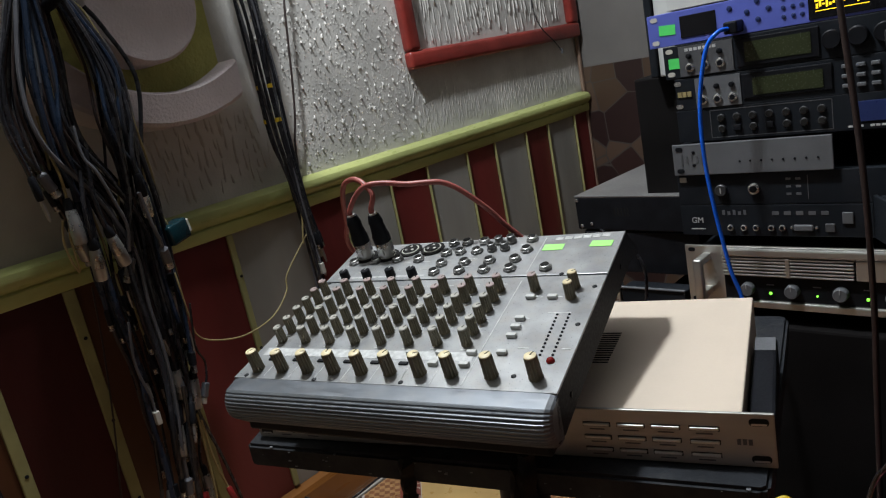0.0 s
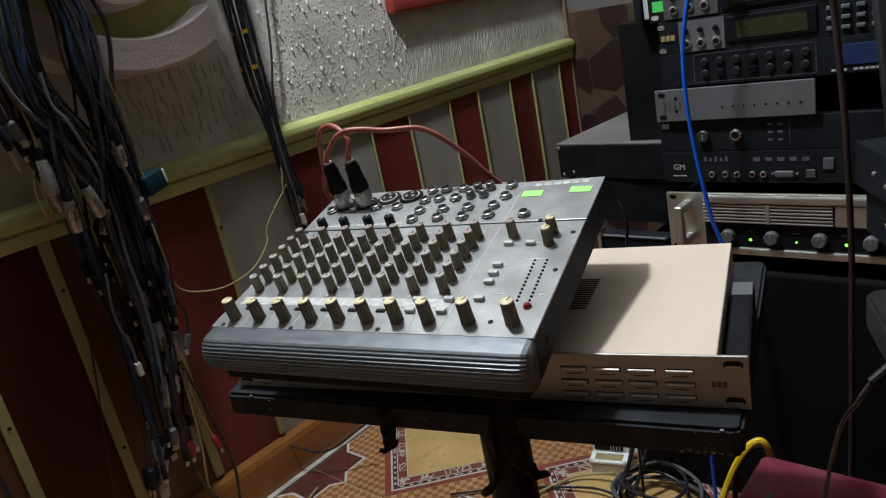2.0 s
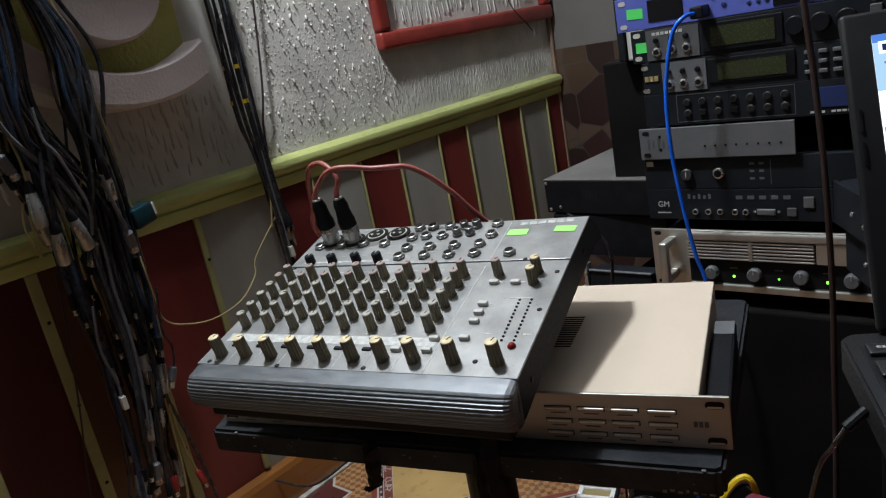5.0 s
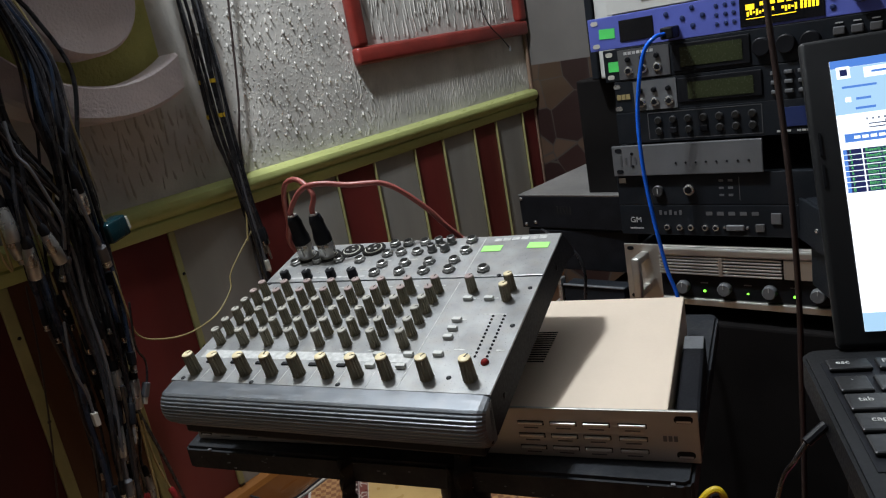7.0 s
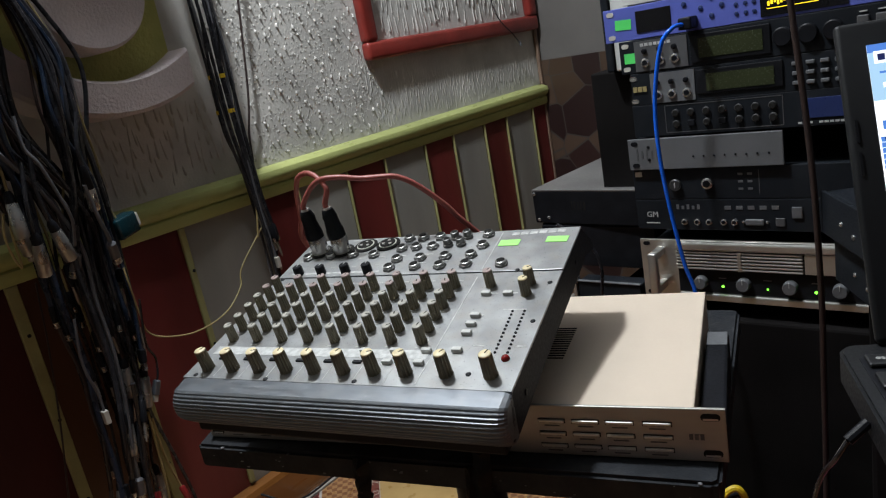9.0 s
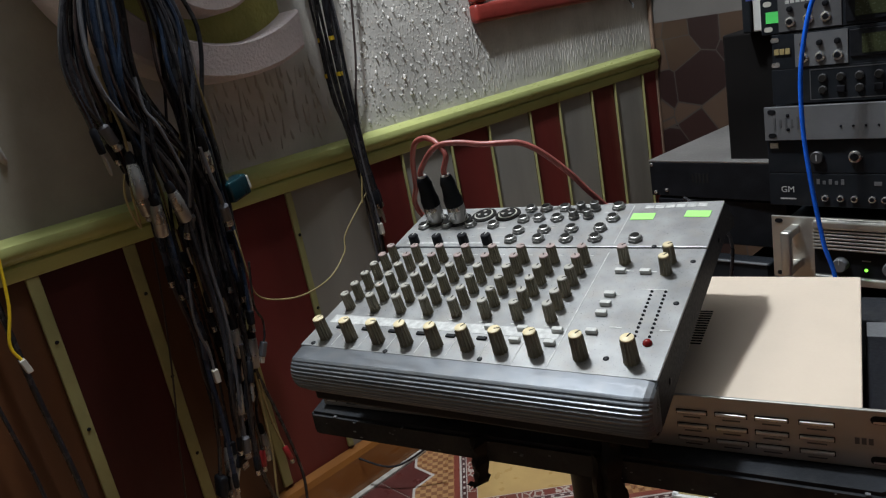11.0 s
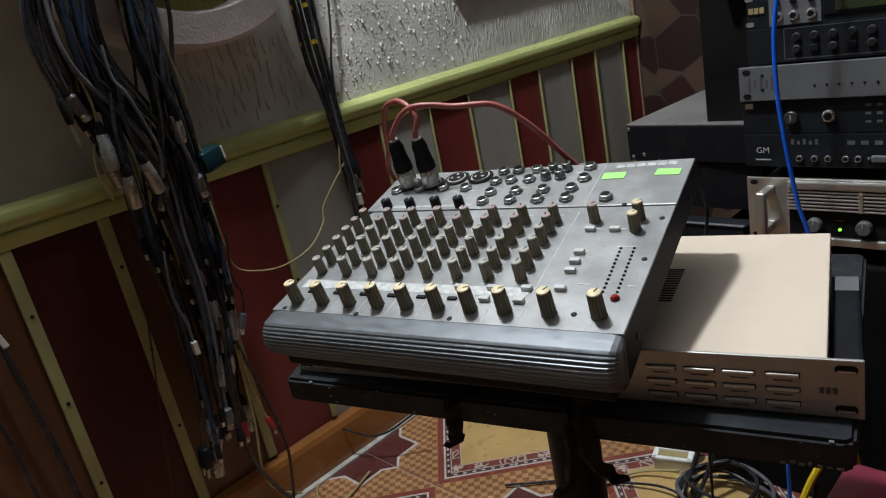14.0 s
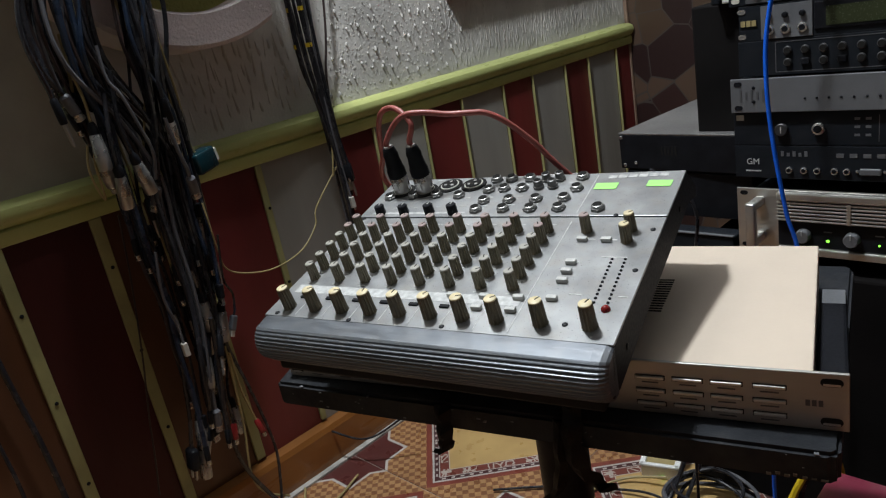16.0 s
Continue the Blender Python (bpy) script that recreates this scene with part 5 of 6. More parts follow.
for k, entry in enumerate(("Reverb Level", "Reverb PreDelay", "Reverb Time", "Echo Level", "Echo PreDelay", "Echo Time", "Echo Start Vol", "Echo Vol Decay")):
    z = SH - 0.0565 - 0.0034 * k
    on_screen("table_cell", 0.001, z - 0.0029, 0.0110, z, M_SCRDARK, 2)
    on_screen("row_marker", 0.001, z - 0.0029, 0.0030, z, M_SCRBLUE, 3)
    on_screen("table_cell", 0.0118, z - 0.0029, 0.15, z, M_SCRDARK, 2, "dark cell with green entry")
    words("list_entry", entry, 0.0029, M_SCRGREEN, lid, pose(sx0 + 0.0130, -0.0019, sz0 + z - 0.0014, 90, 0, 0), "green lettering", "LEFT")
    words("row_number", str(k + 1), 0.0029, M_SCRGREEN, lid, pose(sx0 + 0.0048, -0.0022, sz0 + z - 0.0014, 90, 0, 0), "green numeral")
on_screen("task_bar", 0, 0, 0.022, 0.011, M_SCRPALE, 2)
for k in range(4):
    part("logo_bar", box((0.036 + 0.0065 * k, -0.0014, 0.0030), (0.0405 + 0.0065 * k, 0, 0.0072)), M_GREYFACE, lid, "grey maker's mark drawn as bars")
for z in (0.098, 0.118):
    part("rubber_stop", box((0.004, -0.0016, z), (0.0055, 0, z + 0.014)), M_BLACK, lid)
usb = thing("usb_lead", Matrix.Identity(4), "black lead plugged into the side of the laptop", "cable")
c0 = LT @ Vector((-0.0005, -0.052, -0.011))
c1 = LT @ Vector((-0.011, -0.056, -0.019))
part("plug", tube([c0, c1], 0.0028, 10, 2), M_BLACK, usb)
part("cord", tube([c1, c1 + Vector((-0.006, -0.001, -0.012)), (1.070, 0.452, 0.55), (1.058, 0.462, 0.49), (1.052, 0.47, 0.42), (1.056, 0.48, 0.33), (1.07, 0.50, 0.22), (1.075, 0.50, 0.203)], 0.0013, 8, 8), M_BLACKCABLE, usb, smooth=True)

# ---- maroon box and floor clutter ----
crate = thing("maroon_box", pose(0.875, 0.62, 0.0), "scuffed maroon plastic box on the floor", "box")
part("body", box((0.004, 0.004, 0.0), (0.40, 0.25, 0.176), 0.012, seg=3), M_MAROON, crate, smooth=True)
part("lid", box((0, 0, 0.1765), (0.405, 0.255, 0.20), 0.010, seg=3), M_MAROON, crate, "maroon lid", True)
for x, y, w in ((0.03, 0.17, 0.011), (0.034, 0.10, 0.009), (0.045, 0.06, 0.006)):
    part("scuff", box((x, y, 0.1999), (x + w * 0.6, y + w, 0.2004), 0.0002), M_GREYFACE, crate, "pale scuff")

adapter = thing("power_adapter", pose(0.577, 0.984, 0.0, 0, 0, 17), "white power box with a dark finned top on the floor", "power adapter")
part("body", box((-0.031, -0.013, 0.0), (0.031, 0.015, 0.0235), 0.004, seg=3), M_WHITEGLOSS, adapter, smooth=True)
rimbm = box((-0.033, -0.016, 0.0238), (0.033, -0.008, 0.0300), 0.0028)
for lo, hi in (((-0.033, 0.010, 0.0238), (0.033, 0.016, 0.0300)), ((-0.033, -0.016, 0.0238), (-0.023, 0.016, 0.0300)), ((0.023, -0.016, 0.0238), (0.033, 0.016, 0.0300))):
    box(lo, hi, 0.0028, rimbm)
part("rim", rimbm, M_WHITEGLOSS, adapter, "bright white rim", True)
part("pocket", box((-0.024, -0.009, 0.0230), (0.024, 0.011, 0.0262)), M_CREAMCABLE, adapter, "tan inset panel")
part("back_shell", box((-0.033, 0.0165, 0.0), (0.033, 0.036, 0.060), 0.004), M_WHITEGLOSS, adapter, "white back shell")
part("grille", box((-0.028, 0.0145, 0.0315), (0.021, 0.0170, 0.057), 0.001), M_BLACK, adapter, "dark grille")
for k in range(4):
    part("fin", box((0.000 + 0.005 * k, 0.0120, 0.033), (0.0018 + 0.005 * k, 0.0148, 0.055), 0.0005), M_WHITEPL, adapter)
part("lamp", lathe([(0.0018, 0), (0.0012, 0.002)], 8), M_GREENLED, adapter, "small green light", at=pose(0.004, -0.0135, 0.006, 90, 0, 0))

rnd = random.Random(21)
for k in range(6):
    cx, cy, r, z = 0.690 + rnd.uniform(-0.014, 0.014), 0.942 + rnd.uniform(-0.014, 0.014), rnd.uniform(0.050, 0.075), 0.008 + 0.008 * k
    pts = [(cx + r * (1 + 0.08 * math.sin(3 * a + k)) * math.cos(a), cy + 0.85 * r * math.sin(a), z + 0.006 * math.sin(2 * a + k)) for a in (radians(30 * j + 50 * k) for j in range(15))]
    c = thing("coiled_cable", Matrix.Identity(4), "loosely coiled dark cable on the floor", "cable", "coils on the floor")
    part("cord", tube(pts, 0.0030, 8, 6), (M_BLACKCABLE, M_GREYCABLE, M_BLACKCABLE)[k % 3], c, smooth=True)
FLOOR_LEADS = [
    ([(0.36, 0.80, 0.006), (0.44, 0.86, 0.005), (0.52, 0.90, 0.006), (0.60, 0.92, 0.012), (0.68, 0.90, 0.006)], 0.0022, M_BLACKCABLE, "thin black lead lying on the floor tiles"),
    ([(0.40, 0.74, 0.006), (0.47, 0.82, 0.005), (0.53, 0.93, 0.008), (0.60, 0.96, 0.02)], 0.0022, M_CREAMCABLE, "thin cream lead lying on the floor"),
    ([(0.42, 0.72, 0.008), (0.46, 0.78, 0.03), (0.50, 0.80, 0.012), (0.53, 0.76, 0.006), (0.49, 0.71, 0.006)], 0.003, M_BLACKCABLE, "black lead looped on the floor"),
    ([(0.665, 1.008, 0.33), (0.655, 0.99, 0.18), (0.640, 0.95, 0.075), (0.632, 0.915, 0.03), (0.63, 0.86, 0.006)], 0.0035, M_BLACKCABLE, "black lead dropping from the cabinet"),
    ([(0.68, 1.008, 0.33), (0.676, 0.985, 0.17), (0.662, 0.95, 0.07), (0.65, 0.90, 0.006)], 0.0035, M_BLACKCABLE, "black lead dropping from the cabinet"),
    ([(0.84, 0.86, 0.10), (0.845, 0.865, 0.17), (0.862, 0.886, 0.195), (0.874, 0.893, 0.19), (0.882, 0.90, 0.16), (0.885, 0.91, 0.06)], 0.004, M_BLACKCABLE, "black lead lying over the box"),
    ([(0.80, 0.80, 0.006), (0.818, 0.82, 0.07), (0.835, 0.852, 0.15), (0.852, 0.868, 0.194), (0.866, 0.880, 0.210), (0.877, 0.884, 0.205), (0.882, 0.889, 0.17), (0.884, 0.90, 0.06)], 0.0046, M_YELCABLE, "yellow lead rising over the maroon box"),
    ([(0.05, 0.62, 0.006), (0.085, 0.60, 0.005), (0.13, 0.62, 0.005), (0.11, 0.70, 0.006)], 0.0022, M_CREAMCABLE, "thin cream lead along the baseboard"),
    ([(0.02, 0.71, 0.07), (0.10, 0.745, 0.055), (0.17, 0.80, 0.10)], 0.002, M_BLACKCABLE, "thin black lead near the baseboard"),
]
for pts, r, mt, lab in FLOOR_LEADS:
    c = thing("lead", Matrix.Identity(4), lab, "cable")
    part("cord", tube(pts, r, 8, 8), mt, c, smooth=True)

# ---- leads hanging in front of the rack ----
c = thing("lead", Matrix.Identity(4), "thin black lead curling behind the mixer", "cable")
part("cord", tube([(0.675, 0.86, 0.570), (0.700, 0.85, 0.562), (0.716, 0.85, 0.553), (0.730, 0.85, 0.538), (0.736, 0.85, 0.515), (0.733, 0.85, 0.484), (0.726, 0.852, 0.43), (0.71, 0.86, 0.25), (0.70, 0.87, 0.02)], 0.0021, 8, 8), M_BLACKCABLE, c, smooth=True)
c = thing("blue_data_lead", Matrix.Identity(4), "bright blue data lead hanging from the blue unit", "cable")
part("plug", box((0.799, 1.006, 0.782), (0.816, 1.031, 0.797), 0.002), M_BLACK, c, "black plug")
part("cord", tube([(0.806, 1.010, 0.789), (0.797, 0.992, 0.787), (0.783, 0.984, 0.766), (0.771, 0.98, 0.70), (0.771, 0.978, 0.63), (0.778, 0.978, 0.56), (0.790, 0.98, 0.48), (0.803, 0.98, 0.42), (0.798, 0.96, 0.30), (0.784, 0.935, 0.16), (0.784, 0.93, 0.07), (0.787, 0.925, 0.006)], 0.0027, 10, 8), M_BLUECABLE, c, "blue cord", True)
c = thing("brown_lead", Matrix.Identity(4), "dark brown lead hanging before the rack", "cable")
part("cord", tube([(0.935, 0.96, 1.20), (0.941, 0.95, 0.90), (0.945, 0.95, 0.80), (0.955, 0.95, 0.68), (0.961, 0.95, 0.58), (0.963, 0.955, 0.45), (0.962, 0.955, 0.36), (0.96, 0.955, 0.20), (0.955, 0.95, 0.006)], 0.0037, 10, 8), M_BROWNCABLE, c, smooth=True)
c = thing("wire_end", Matrix.Identity(4), "thin dark wire dangling over the red frame", "wire")
part("cord", tube([(0.04, 1.70, 1.35), (0.04, 1.715, 1.0), (0.04, 1.73, 0.875), (0.04, 1.80, 0.81), (0.038, 1.83, 0.785)], 0.0016, 6, 6), M_BLACKCABLE, c, smooth=True)
part("tip", lathe([(0.003, 0), (0.0035, 0.006), (0.0015, 0.014)], 8), M_GREYCABLE, c, at=pose(0.038, 1.832, 0.776))

# ---- bundles of cables hung on the wall ----
HOOK = thing("wall_hook", pose(0.0, 0.487, 0.992), "black steel hook carrying the cables", "hook")
part("arm", tube([(0.0, 0, -0.006), (0.08, 0, -0.008), (0.17, 0, 0.0), (0.182, 0, 0.03)], 0.008, 10, 5), M_BLACKMET, HOOK, smooth=True)
rnd = random.Random(42)
CABLE_LOOKS = [(M_BLACKCABLE, "black"), (M_BLACKCABLE, "black"), (M_BLACKCABLE, "black"), (M_BLACKCABLE, "black"), (M_GREYCABLE, "dark grey"), (M_GREYCABLE, "dark grey"), (M_NAVYCABLE, "navy blue"), (M_BROWNCABLE, "dark brown")]


def connector(parent, p, ahead, kind):
    """A plug at the end of a cable, pointing along ahead."""
    m = Matrix.Translation(p) @ Vector(ahead).to_track_quat("Z", "Y").to_matrix().to_4x4()
    if kind == "jack":
        s = part("plug_body", lathe([(0.0028, 0), (0.0052, 0.004), (0.0052, 0.030), (0.0044, 0.034)], 14), M_BLACK, parent, "black jack plug", True, m)
        part("pin", lathe([(0.0026, 0.034), (0.0026, 0.055), (0.0018, 0.058), (0.0022, 0.061), (0.0006, 0.064)], 12), M_JACK, s, smooth=True)
    elif kind == "phono":
        s = part("plug_body", lathe([(0.0026, 0), (0.0046, 0.003), (0.0046, 0.022), (0.0042, 0.025)], 14), M_BLACK, parent, "black phono plug", True, m)
        part("ring", lathe([(0.0041, 0.025), (0.0041, 0.033), (0.0033, 0.034)], 14), M_JACK, s, smooth=True)
    elif kind == "red":
        s = part("plug_body", lathe([(0.0026, 0), (0.0050, 0.003), (0.0050, 0.026), (0.0044, 0.028)], 14), M_REDPL, parent, "red phono plug", True, m)
        part("ring", lathe([(0.0041, 0.028), (0.0041, 0.036), (0.0033, 0.037)], 14), M_JACK, s, smooth=True)
    elif kind == "usb":
        s = part("plug_body", box((-0.007, -0.004, 0), (0.007, 0.004, 0.022), 0.002), M_BLACK, parent, "black data plug", at=m)
        part("metal_end", box((-0.006, -0.0024, 0.022), (0.006, 0.0024, 0.034), 0.0004), M_JACK, s)
    elif kind == "usb_white":
        s = part("plug_body", box((-0.006, -0.004, 0), (0.006, 0.004, 0.020), 0.002), M_BLACK, parent, "black data plug", at=m)
        part("metal_end", box((-0.0055, -0.0024, 0.020), (0.0055, 0.0024, 0.034), 0.0004), M_WHITEPL, s, "pale metal end")
    elif kind == "usb_grey":
        s = part("plug_body", box((-0.006, -0.0045, 0), (0.006, 0.0045, 0.024), 0.002), M_BUMPER, parent, "grey data plug", at=m)
        part("metal_end", box((-0.0046, -0.0032, 0.024), (0.0046, 0.0032, 0.034), 0.0004), M_WHITEPL, s)
    elif kind == "bright":
        s = part("plug_body", lathe([(0.0068, 0), (0.0076, 0.004), (0.0076, 0.030), (0.0068, 0.032)], 18), M_CHROME, parent, "bright nickel plug", True, m)
        part("sleeve", lathe([(0.0034, -0.034), (0.0052, -0.028), (0.0070, -0.002), (0.006, 0.001)], 14), M_BLACK, s, smooth=True)
        part("tip", lathe([(0.0060, 0.031), (0.0058, 0.046), (0.005, 0.047)], 14), M_BLACK, s, smooth=True)
    elif kind == "mains":
        s = part("plug_body", box((-0.013, -0.007, 0), (0.013, 0.007, 0.036), 0.005, seg=3), M_BLACK, parent, "black mains plug", True, m)
        for x in (-0.007, 0.007):
            part("pin", lathe([(0.0022, 0.035), (0.0022, 0.050), (0.0012, 0.052)], 10, pose(x, 0, 0)), M_JACK, s, smooth=True)
    elif kind == "white":
        part("plug_body", box((-0.0055, -0.004, 0), (0.0055, 0.004, 0.021), 0.0012), M_WHITEPL, parent, "clear plastic network plug", at=m)
    elif kind == "xlr":
        s = part("plug_body", lathe([(0.004, 0), (0.0075, 0.006), (0.0085, 0.02), (0.0092, 0.024), (0.0092, 0.05), (0.0085, 0.052)], 18), M_JACK, parent, "nickel microphone plug", True, m)
        part("sleeve", lathe([(0.0036, -0.012), (0.0062, -0.006), (0.0066, 0.004), (0.004, 0.006)], 14), M_BLACK, s, smooth=True)
    elif kind == "din":
        s = part("plug_body", lathe([(0.003, 0), (0.0070, 0.004), (0.0070, 0.028)], 16), M_GREYCABLE, parent, "grey round plug", True, m)
        part("ring", lathe([(0.0066, 0.028), (0.0066, 0.038), (0.0056, 0.0385)], 16), M_JACK, s, smooth=True)


KINDS = ["jack", "phono", "xlr", "usb", "jack", "phono", "din", "usb", "phono", "xlr", "phono", "jack"]
# outline of the bundle: height, one edge, other edge
BUNDLE = [(1.03, 0.485, 0.517), (1.00, 0.468, 0.536), (0.955, 0.443, 0.567), (0.89, 0.419, 0.588), (0.82, 0.413, 0.582), (0.74, 0.425, 0.583), (0.67, 0.433, 0.572), (0.60, 0.434, 0.562), (0.50, 0.440, 0.558), (0.40, 0.443, 0.545), (0.30, 0.446, 0.512), (0.10, 0.425, 0.50)]


def across(z, u, x):
    """The y of a cable at height z and depth x, u running from -1 to 1 over the bundle."""
    for (za, la, ra), (zb, lb, rb) in zip(BUNDLE, BUNDLE[1:]):
        if z >= zb:
            break
    f = max(0.0, min(1.0, (za - z) / (za - zb)))
    lo, hi = la + (lb - la) * f, ra + (rb - ra) * f
    return (lo + hi) / 2 + u * (hi - lo) / 2 - 0.65 * (x - 0.10)


N_CAB = 78
for k in range(N_CAB):
    strand = rnd.random()
    if strand < 0.20:
        u, end = rnd.gauss(-0.84, 0.07), rnd.uniform(0.66, 0.82)
    elif strand < 0.55:
        u, end = rnd.gauss(-0.34, 0.14), rnd.choice((rnd.uniform(0.50, 0.70), rnd.uniform(0.36, 0.62), rnd.uniform(0.20, 0.36)))
    else:
        u, end = rnd.gauss(0.66, 0.17), rnd.choice((rnd.uniform(0.50, 0.72), rnd.uniform(0.40, 0.60), rnd.uniform(0.22, 0.42)))
    u = max(-1.0, min(1.0, u))
    low = u if end > 0.64 else max(-0.95, min(0.95, 0.55 * u + rnd.gauss(0.05, 0.42)))
    x0 = 0.106 + 0.058 * rnd.random()
    ztop = 1.03 - 0.035 * u * u - rnd.uniform(0, 0.016)
    heights = [ztop, ztop - 0.028]
    while heights[-1] - end > 0.11:
        heights.append(heights[-1] - rnd.uniform(0.07, 0.10))
    heights.append(end)
    pts = []
    for z in heights:
        f = max(0.0, min(1.0, (0.86 - z) / 0.26))
        f = f * f * (3 - 2 * f)
        uu = u + (low - u) * f + (rnd.gauss(0, 0.035) if z < 0.97 else 0)
        x = x0 - 0.045 * f + (rnd.gauss(0, 0.003) if z < 0.85 else 0)
        pts.append((x, across(z, uu, x) + (rnd.gauss(0, 0.0025) if z < 0.6 else 0), z))
    mt, word = CABLE_LOOKS[rnd.randrange(len(CABLE_LOOKS))]
    r = rnd.choice((0.0021, 0.0026, 0.0030, 0.0034, 0.0040))
    if k % 15 == 5:
        mt, word, r = M_CREAMCABLE, "yellowed cream", 0.0018
    c = thing("hanging_cable", Matrix.Identity(4), f"{word} cable hanging in a bundle on the wall", "cable", "cables hung on the wall hook")
    part("cord", tube(pts, r, 7, 6), mt, c, smooth=True)
    a, b = Vector(pts[-2]), Vector(pts[-1])
    connector(c, b, (b - a).normalized(), KINDS[k % len(KINDS)])
# teal plug box tied into the bundle
t = thing("teal_adapter", pose(0.100, 0.578, 0.646, 8, 0, 20), "translucent teal plug adapter hanging in the cables", "adapter")
part("body", box((-0.012, -0.020, -0.016), (0.014, 0.022, 0.016), 0.004, seg=3), M_TEAL, t, smooth=True)
part("collar", box((-0.009, 0.022, -0.011), (0.010, 0.029, 0.011), 0.002), M_WHITEPL, t)
part("cord", tube([(0, -0.005, 0.014), (0.0, -0.015, 0.06), (0.0, -0.03, 0.16), (-0.01, -0.03, 0.34)], 0.0024, 6, 6), M_CREAMCABLE, t, smooth=True)
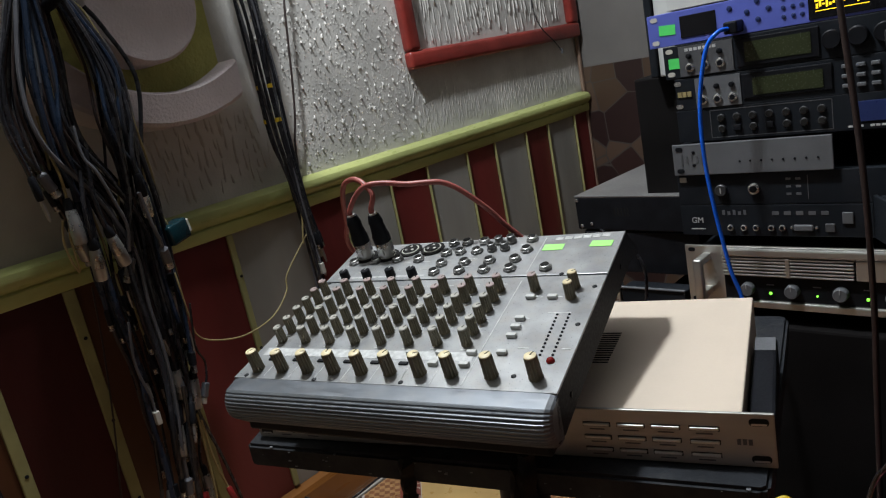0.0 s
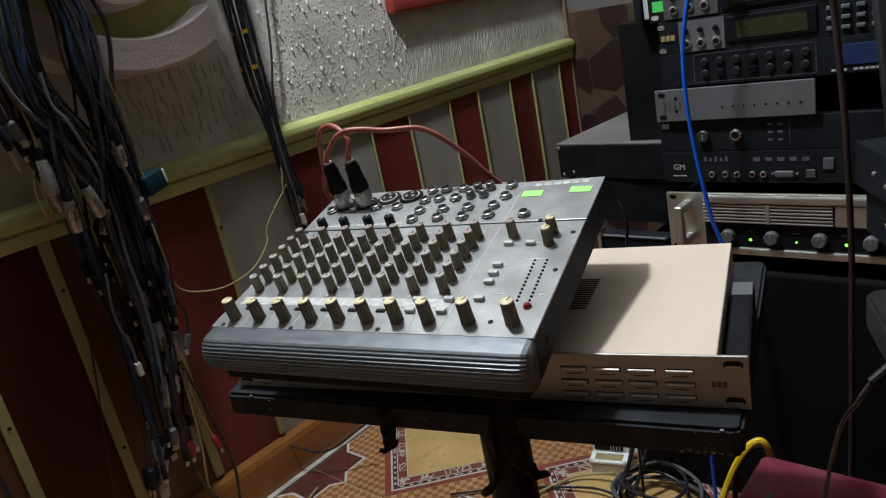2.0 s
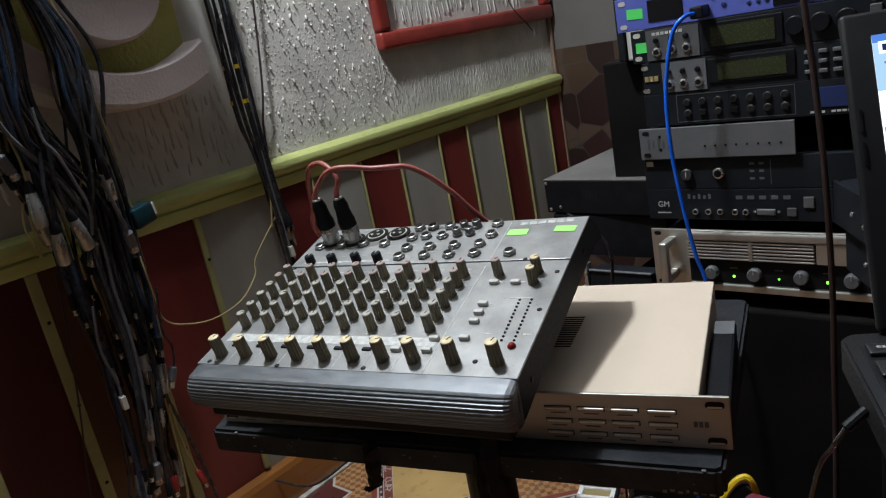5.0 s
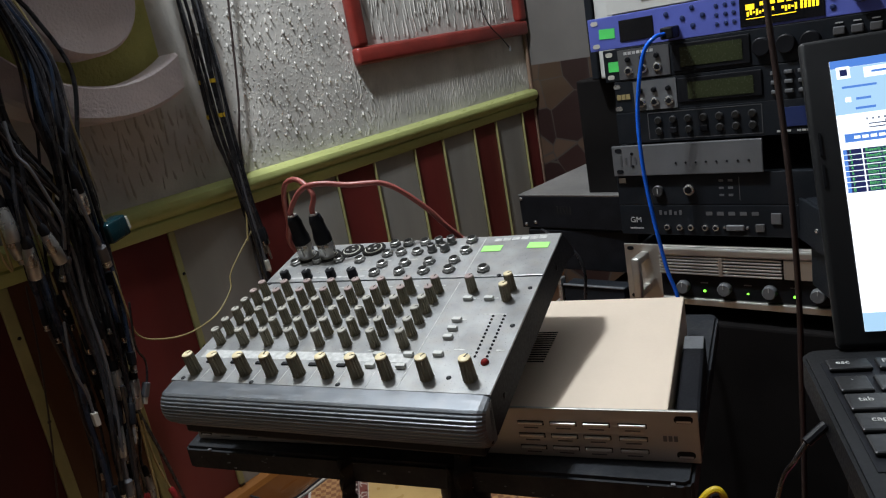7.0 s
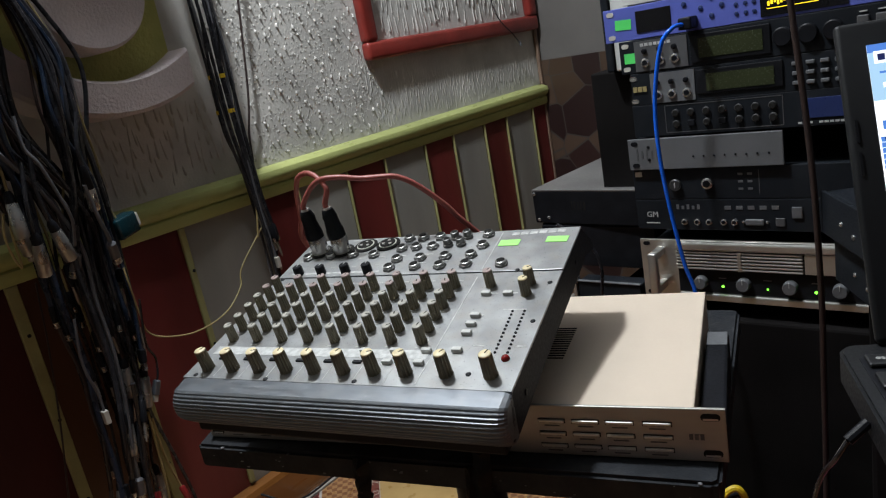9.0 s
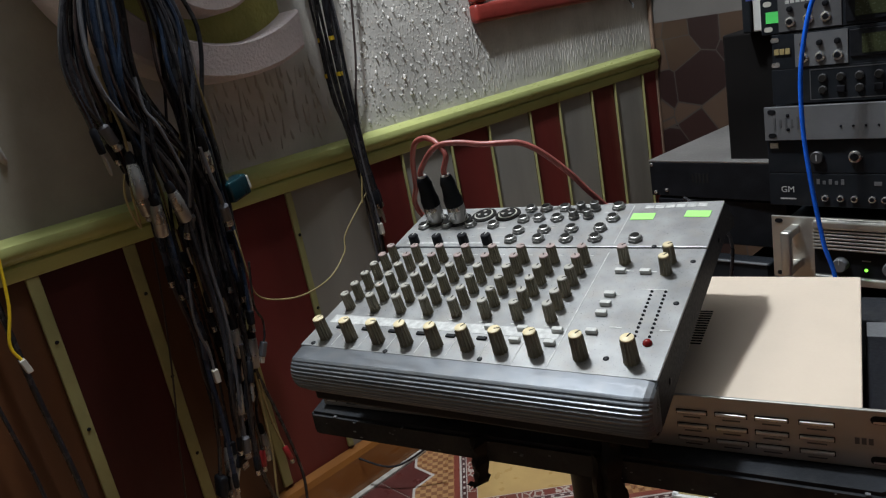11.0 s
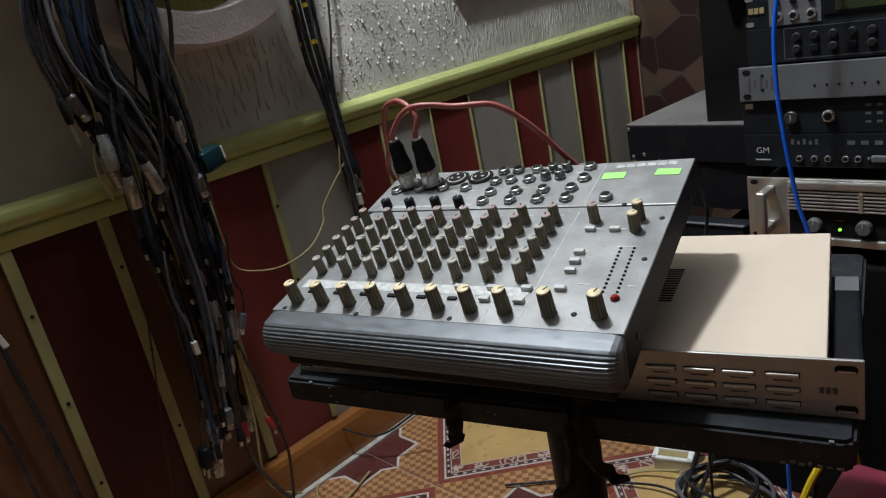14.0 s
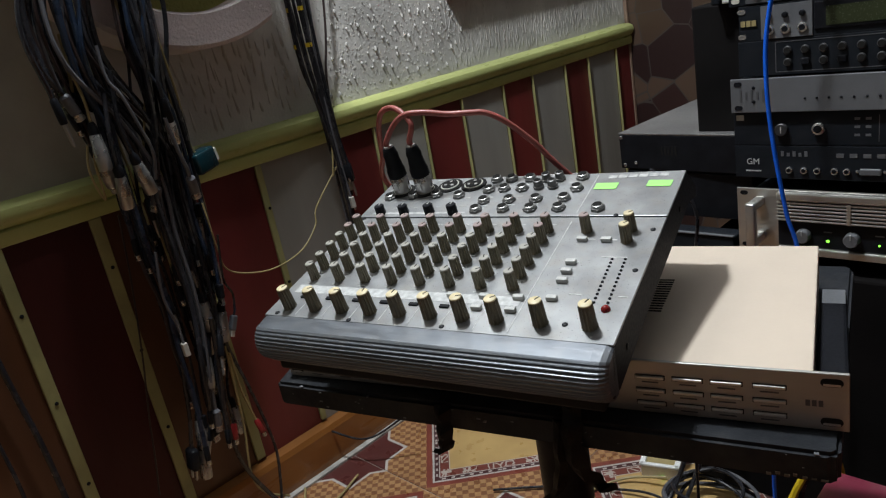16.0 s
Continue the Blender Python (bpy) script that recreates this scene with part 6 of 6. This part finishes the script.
# single cables away from the bundle
SINGLES = [
    ([(0.120, 0.552, 0.590), (0.120, 0.553, 0.560), (0.115, 0.557, 0.514), (0.110, 0.563, 0.482), (0.100, 0.592, 0.459), (0.085, 0.655, 0.439), (0.070, 0.725, 0.443), (0.060, 0.772, 0.472), (0.055, 0.787, 0.502), (0.060, 0.846, 0.560)], 0.0014, M_CREAMCABLE, "thin yellowed cord sagging between the bundles", None),
    ([(0.05, 0.265, 0.66), (0.05, 0.255, 0.58), (0.05, 0.24, 0.53), (0.05, 0.246, 0.505)], 0.0022, M_YELCABLE, "yellow network cord hanging on the boards", "white"),
    ([(0.045, 0.225, 1.02), (0.04, 0.232, 0.92), (0.036, 0.215, 0.84), (0.036, 0.205, 0.78)], 0.0030, M_YELCABLE, "yellow cord hanging down the plastered wall", None),
    ([(0.035, 0.235, 0.75), (0.035, 0.245, 0.60), (0.035, 0.25, 0.45), (0.035, 0.26, 0.30), (0.035, 0.262, 0.12)], 0.0042, M_BLACKCABLE, "thick black cable hanging on the brown boards", None),
    ([(0.035, 0.19, 0.70), (0.035, 0.20, 0.50), (0.035, 0.215, 0.30), (0.035, 0.21, 0.12)], 0.0028, M_BLACKCABLE, "black cable hanging on the brown boards", None),
    ([(0.130, 0.445, 0.908), (0.130, 0.438, 0.879), (0.125, 0.435, 0.840), (0.120, 0.430, 0.803), (0.120, 0.427, 0.779)], 0.0020, M_CREAMCABLE, "cream data cord hanging beside the bundle", "usb_white"),
    ([(0.140, 0.426, 0.850), (0.140, 0.426, 0.806), (0.140, 0.430, 0.767), (0.140, 0.429, 0.739), (0.140, 0.429, 0.728)], 0.0020, M_CREAMCABLE, "cream cord with a nickel plug in the bundle", "xlr"),
    ([(0.160, 0.536, 0.820), (0.160, 0.523, 0.775), (0.155, 0.524, 0.738), (0.150, 0.526, 0.717)], 0.0030, M_BLACKCABLE, "black microphone cord with a bright nickel plug", "bright"),
    ([(0.150, 0.453, 0.772), (0.150, 0.443, 0.721), (0.145, 0.442, 0.684), (0.140, 0.443, 0.668)], 0.0030, M_BLACKCABLE, "black microphone cord with a nickel plug", "xlr"),
    ([(0.160, 0.465, 0.797), (0.155, 0.458, 0.739), (0.150, 0.461, 0.701), (0.145, 0.467, 0.679)], 0.0032, M_BLACKCABLE, "black cord with a long grey plug", "xlr"),
    ([(0.155, 0.519, 0.724), (0.150, 0.526, 0.676), (0.145, 0.533, 0.650), (0.140, 0.536, 0.637)], 0.0028, M_GREYCABLE, "grey cord crossing the bundle to a grey plug", "din"),
    ([(0.175, 0.452, 0.829), (0.175, 0.452, 0.789), (0.175, 0.463, 0.766), (0.170, 0.476, 0.723), (0.165, 0.485, 0.685), (0.155, 0.482, 0.649)], 0.0022, M_GREYCABLE, "thin grey cord running slanting over the bundle", None),
    ([(0.130, 0.419, 0.712), (0.130, 0.412, 0.685), (0.125, 0.415, 0.657), (0.120, 0.423, 0.637), (0.130, 0.421, 0.682), (0.130, 0.425, 0.703)], 0.0016, M_CREAMCABLE, "thin cream cord looped beside the bundle", None),
    ([(0.120, 0.561, 0.537), (0.110, 0.555, 0.467), (0.100, 0.567, 0.434), (0.100, 0.563, 0.409), (0.100, 0.559, 0.400)], 0.0018, M_BLACKCABLE, "thin black data cord hanging free", "usb_grey"),
    ([(0.120, 0.513, 0.420), (0.110, 0.506, 0.330), (0.100, 0.497, 0.241), (0.095, 0.504, 0.151), (0.090, 0.533, 0.073), (0.085, 0.564, 0.015)], 0.0036, M_BLACKCABLE, "black cable running down to the floor", None),
    ([(0.110, 0.522, 0.429), (0.100, 0.535, 0.351), (0.095, 0.554, 0.253), (0.090, 0.568, 0.146), (0.085, 0.561, 0.071), (0.080, 0.549, 0.011)], 0.0026, M_BLACKCABLE, "thin black cable swinging down to the floor", None),
    ([(0.100, 0.530, 0.359), (0.095, 0.529, 0.296), (0.090, 0.526, 0.209), (0.085, 0.516, 0.121), (0.080, 0.532, 0.070), (0.080, 0.573, 0.034)], 0.0020, M_CREAMCABLE, "cream cord running down to the floor", None),
    ([(0.110, 0.513, 0.370), (0.105, 0.506, 0.295), (0.100, 0.508, 0.246), (0.100, 0.506, 0.231)], 0.0022, M_BLACKCABLE, "black phono cord hanging low", "red"),
    ([(0.100, 0.534, 0.346), (0.095, 0.537, 0.275), (0.090, 0.547, 0.220), (0.090, 0.549, 0.210)], 0.0018, M_CREAMCABLE, "cream phono cord hanging low", "red"),
    ([(0.110, 0.465, 0.414), (0.100, 0.454, 0.344), (0.095, 0.445, 0.276), (0.090, 0.437, 0.234), (0.090, 0.435, 0.224)], 0.0030, M_BLACKCABLE, "black mains cord with a two-pin plug hanging low", "mains"),
    ([(0.130, 0.460, 0.548), (0.125, 0.453, 0.483), (0.120, 0.462, 0.428), (0.120, 0.462, 0.402)], 0.0020, M_GREYCABLE, "thin grey cord ending in a clear plug", "white"),
    ([(0.030, 0.463, 0.594), (0.030, 0.451, 0.499), (0.030, 0.430, 0.377), (0.030, 0.409, 0.277), (0.030, 0.397, 0.209), (0.030, 0.384, 0.145)], 0.0014, M_BROWNCABLE, "thin dark wire hanging on the red boards", None),
    ([(0.05, 0.965, 1.3), (0.022, 0.955, 1.02), (0.020, 0.946, 0.956), (0.020, 0.919, 0.798), (0.020, 0.899, 0.724), (0.020, 0.892, 0.67)], 0.0022, M_BROWNCABLE, "thin brown wire down the plastered wall", None),
]
for pts, r, mt, lab, end in SINGLES:
    c = thing("single_cable", Matrix.Identity(4), lab, "cable")
    part("cord", tube(pts, r, 8, 6), mt, c, smooth=True)
    if end:
        a, b = Vector(pts[-2]), Vector(pts[-1])
        connector(c, b, (b - a).normalized(), end)
# second bundle
rnd = random.Random(17)
for k in range(13):
    dy, dx = -0.024 + 0.0040 * k + rnd.uniform(-0.004, 0.004), rnd.uniform(0, 0.024)
    zend = rnd.choice((0.50, 0.53, 0.56, 0.30, 0.18))
    w = [rnd.gauss(0, 0.004) for _ in range(6)]
    pts = [(0.045 + dx, 0.832 + 1.2 * dy, 1.30), (0.045 + dx, 0.840 + 1.1 * dy + w[0], 1.08), (0.046 + dx, 0.846 + dy + w[1], 0.95), (0.045 + dx, 0.846 + dy + w[2], 0.84), (0.046 + dx, 0.846 + 0.8 * dy + w[3], 0.74), (0.045 + dx, 0.853 + 0.5 * dy + 0.5 * w[4], 0.62), (0.045 + dx, 0.860 + 0.5 * dy + w[5], zend)]
    mt, word = ((M_BLACKCABLE, "black"), (M_BLACKCABLE, "black"), (M_GREYCABLE, "dark grey"))[k % 3]
    if k == 7:
        mt, word, pts[-1] = M_CREAMCABLE, "cream", (0.06, 0.846, 0.545)
        pts = [(x, y - 0.012, z) for x, y, z in pts]
    c = thing("hanging_cable", Matrix.Identity(4), f"{word} cable hanging in a narrow bundle on the wall", "cable", "cables of the narrow bundle")
    part("cord", tube(pts, rnd.uniform(0.0022, 0.0038) if k != 7 else 0.0018, 8, 6), mt, c, smooth=True)
    a, b = Vector(pts[-2]), Vector(pts[-1])
    if zend > 0.45:
        connector(c, b, (b - a).normalized(), ("jack", "phono", "white")[k % 3] if k != 7 else "white")
    for z in ((0.835, 0.775) if k in (1, 4, 6) else ()):
        f = (0.84 - z) / 0.10
        part("tape_band", lathe([(0.0042, -0.0035), (0.0042, 0.0035)], 12), M_YELCABLE, c, "yellow tape band", at=pose(0.0455 + dx, 0.846 + 0.9 * dy + w[2] * (1 - f) + w[3] * f, z))

# ---- floor of printed tiles ----
floor = setting("floor", box((-0.12, -1.72, -0.12), (3.0, WALL_END + 0.12, -0.0015)), M_GROUT, "floor of printed ceramic tiles with grimy joints")
TILE = finish(box((-0.1992, -0.1992, -0.010), (0.1992, 0.1992, 0.0), 0.0012), "tile", M_TILE)
for i in range(-1, 6):
    for j in range(-5, 3):
        part("tile", TILE, M_TILE, floor, at=pose(0.247 + 0.4 * i, 0.942 + 0.4 * j, 0, 0, 0, 90 * ((i * 3 + j * 5) % 4)))
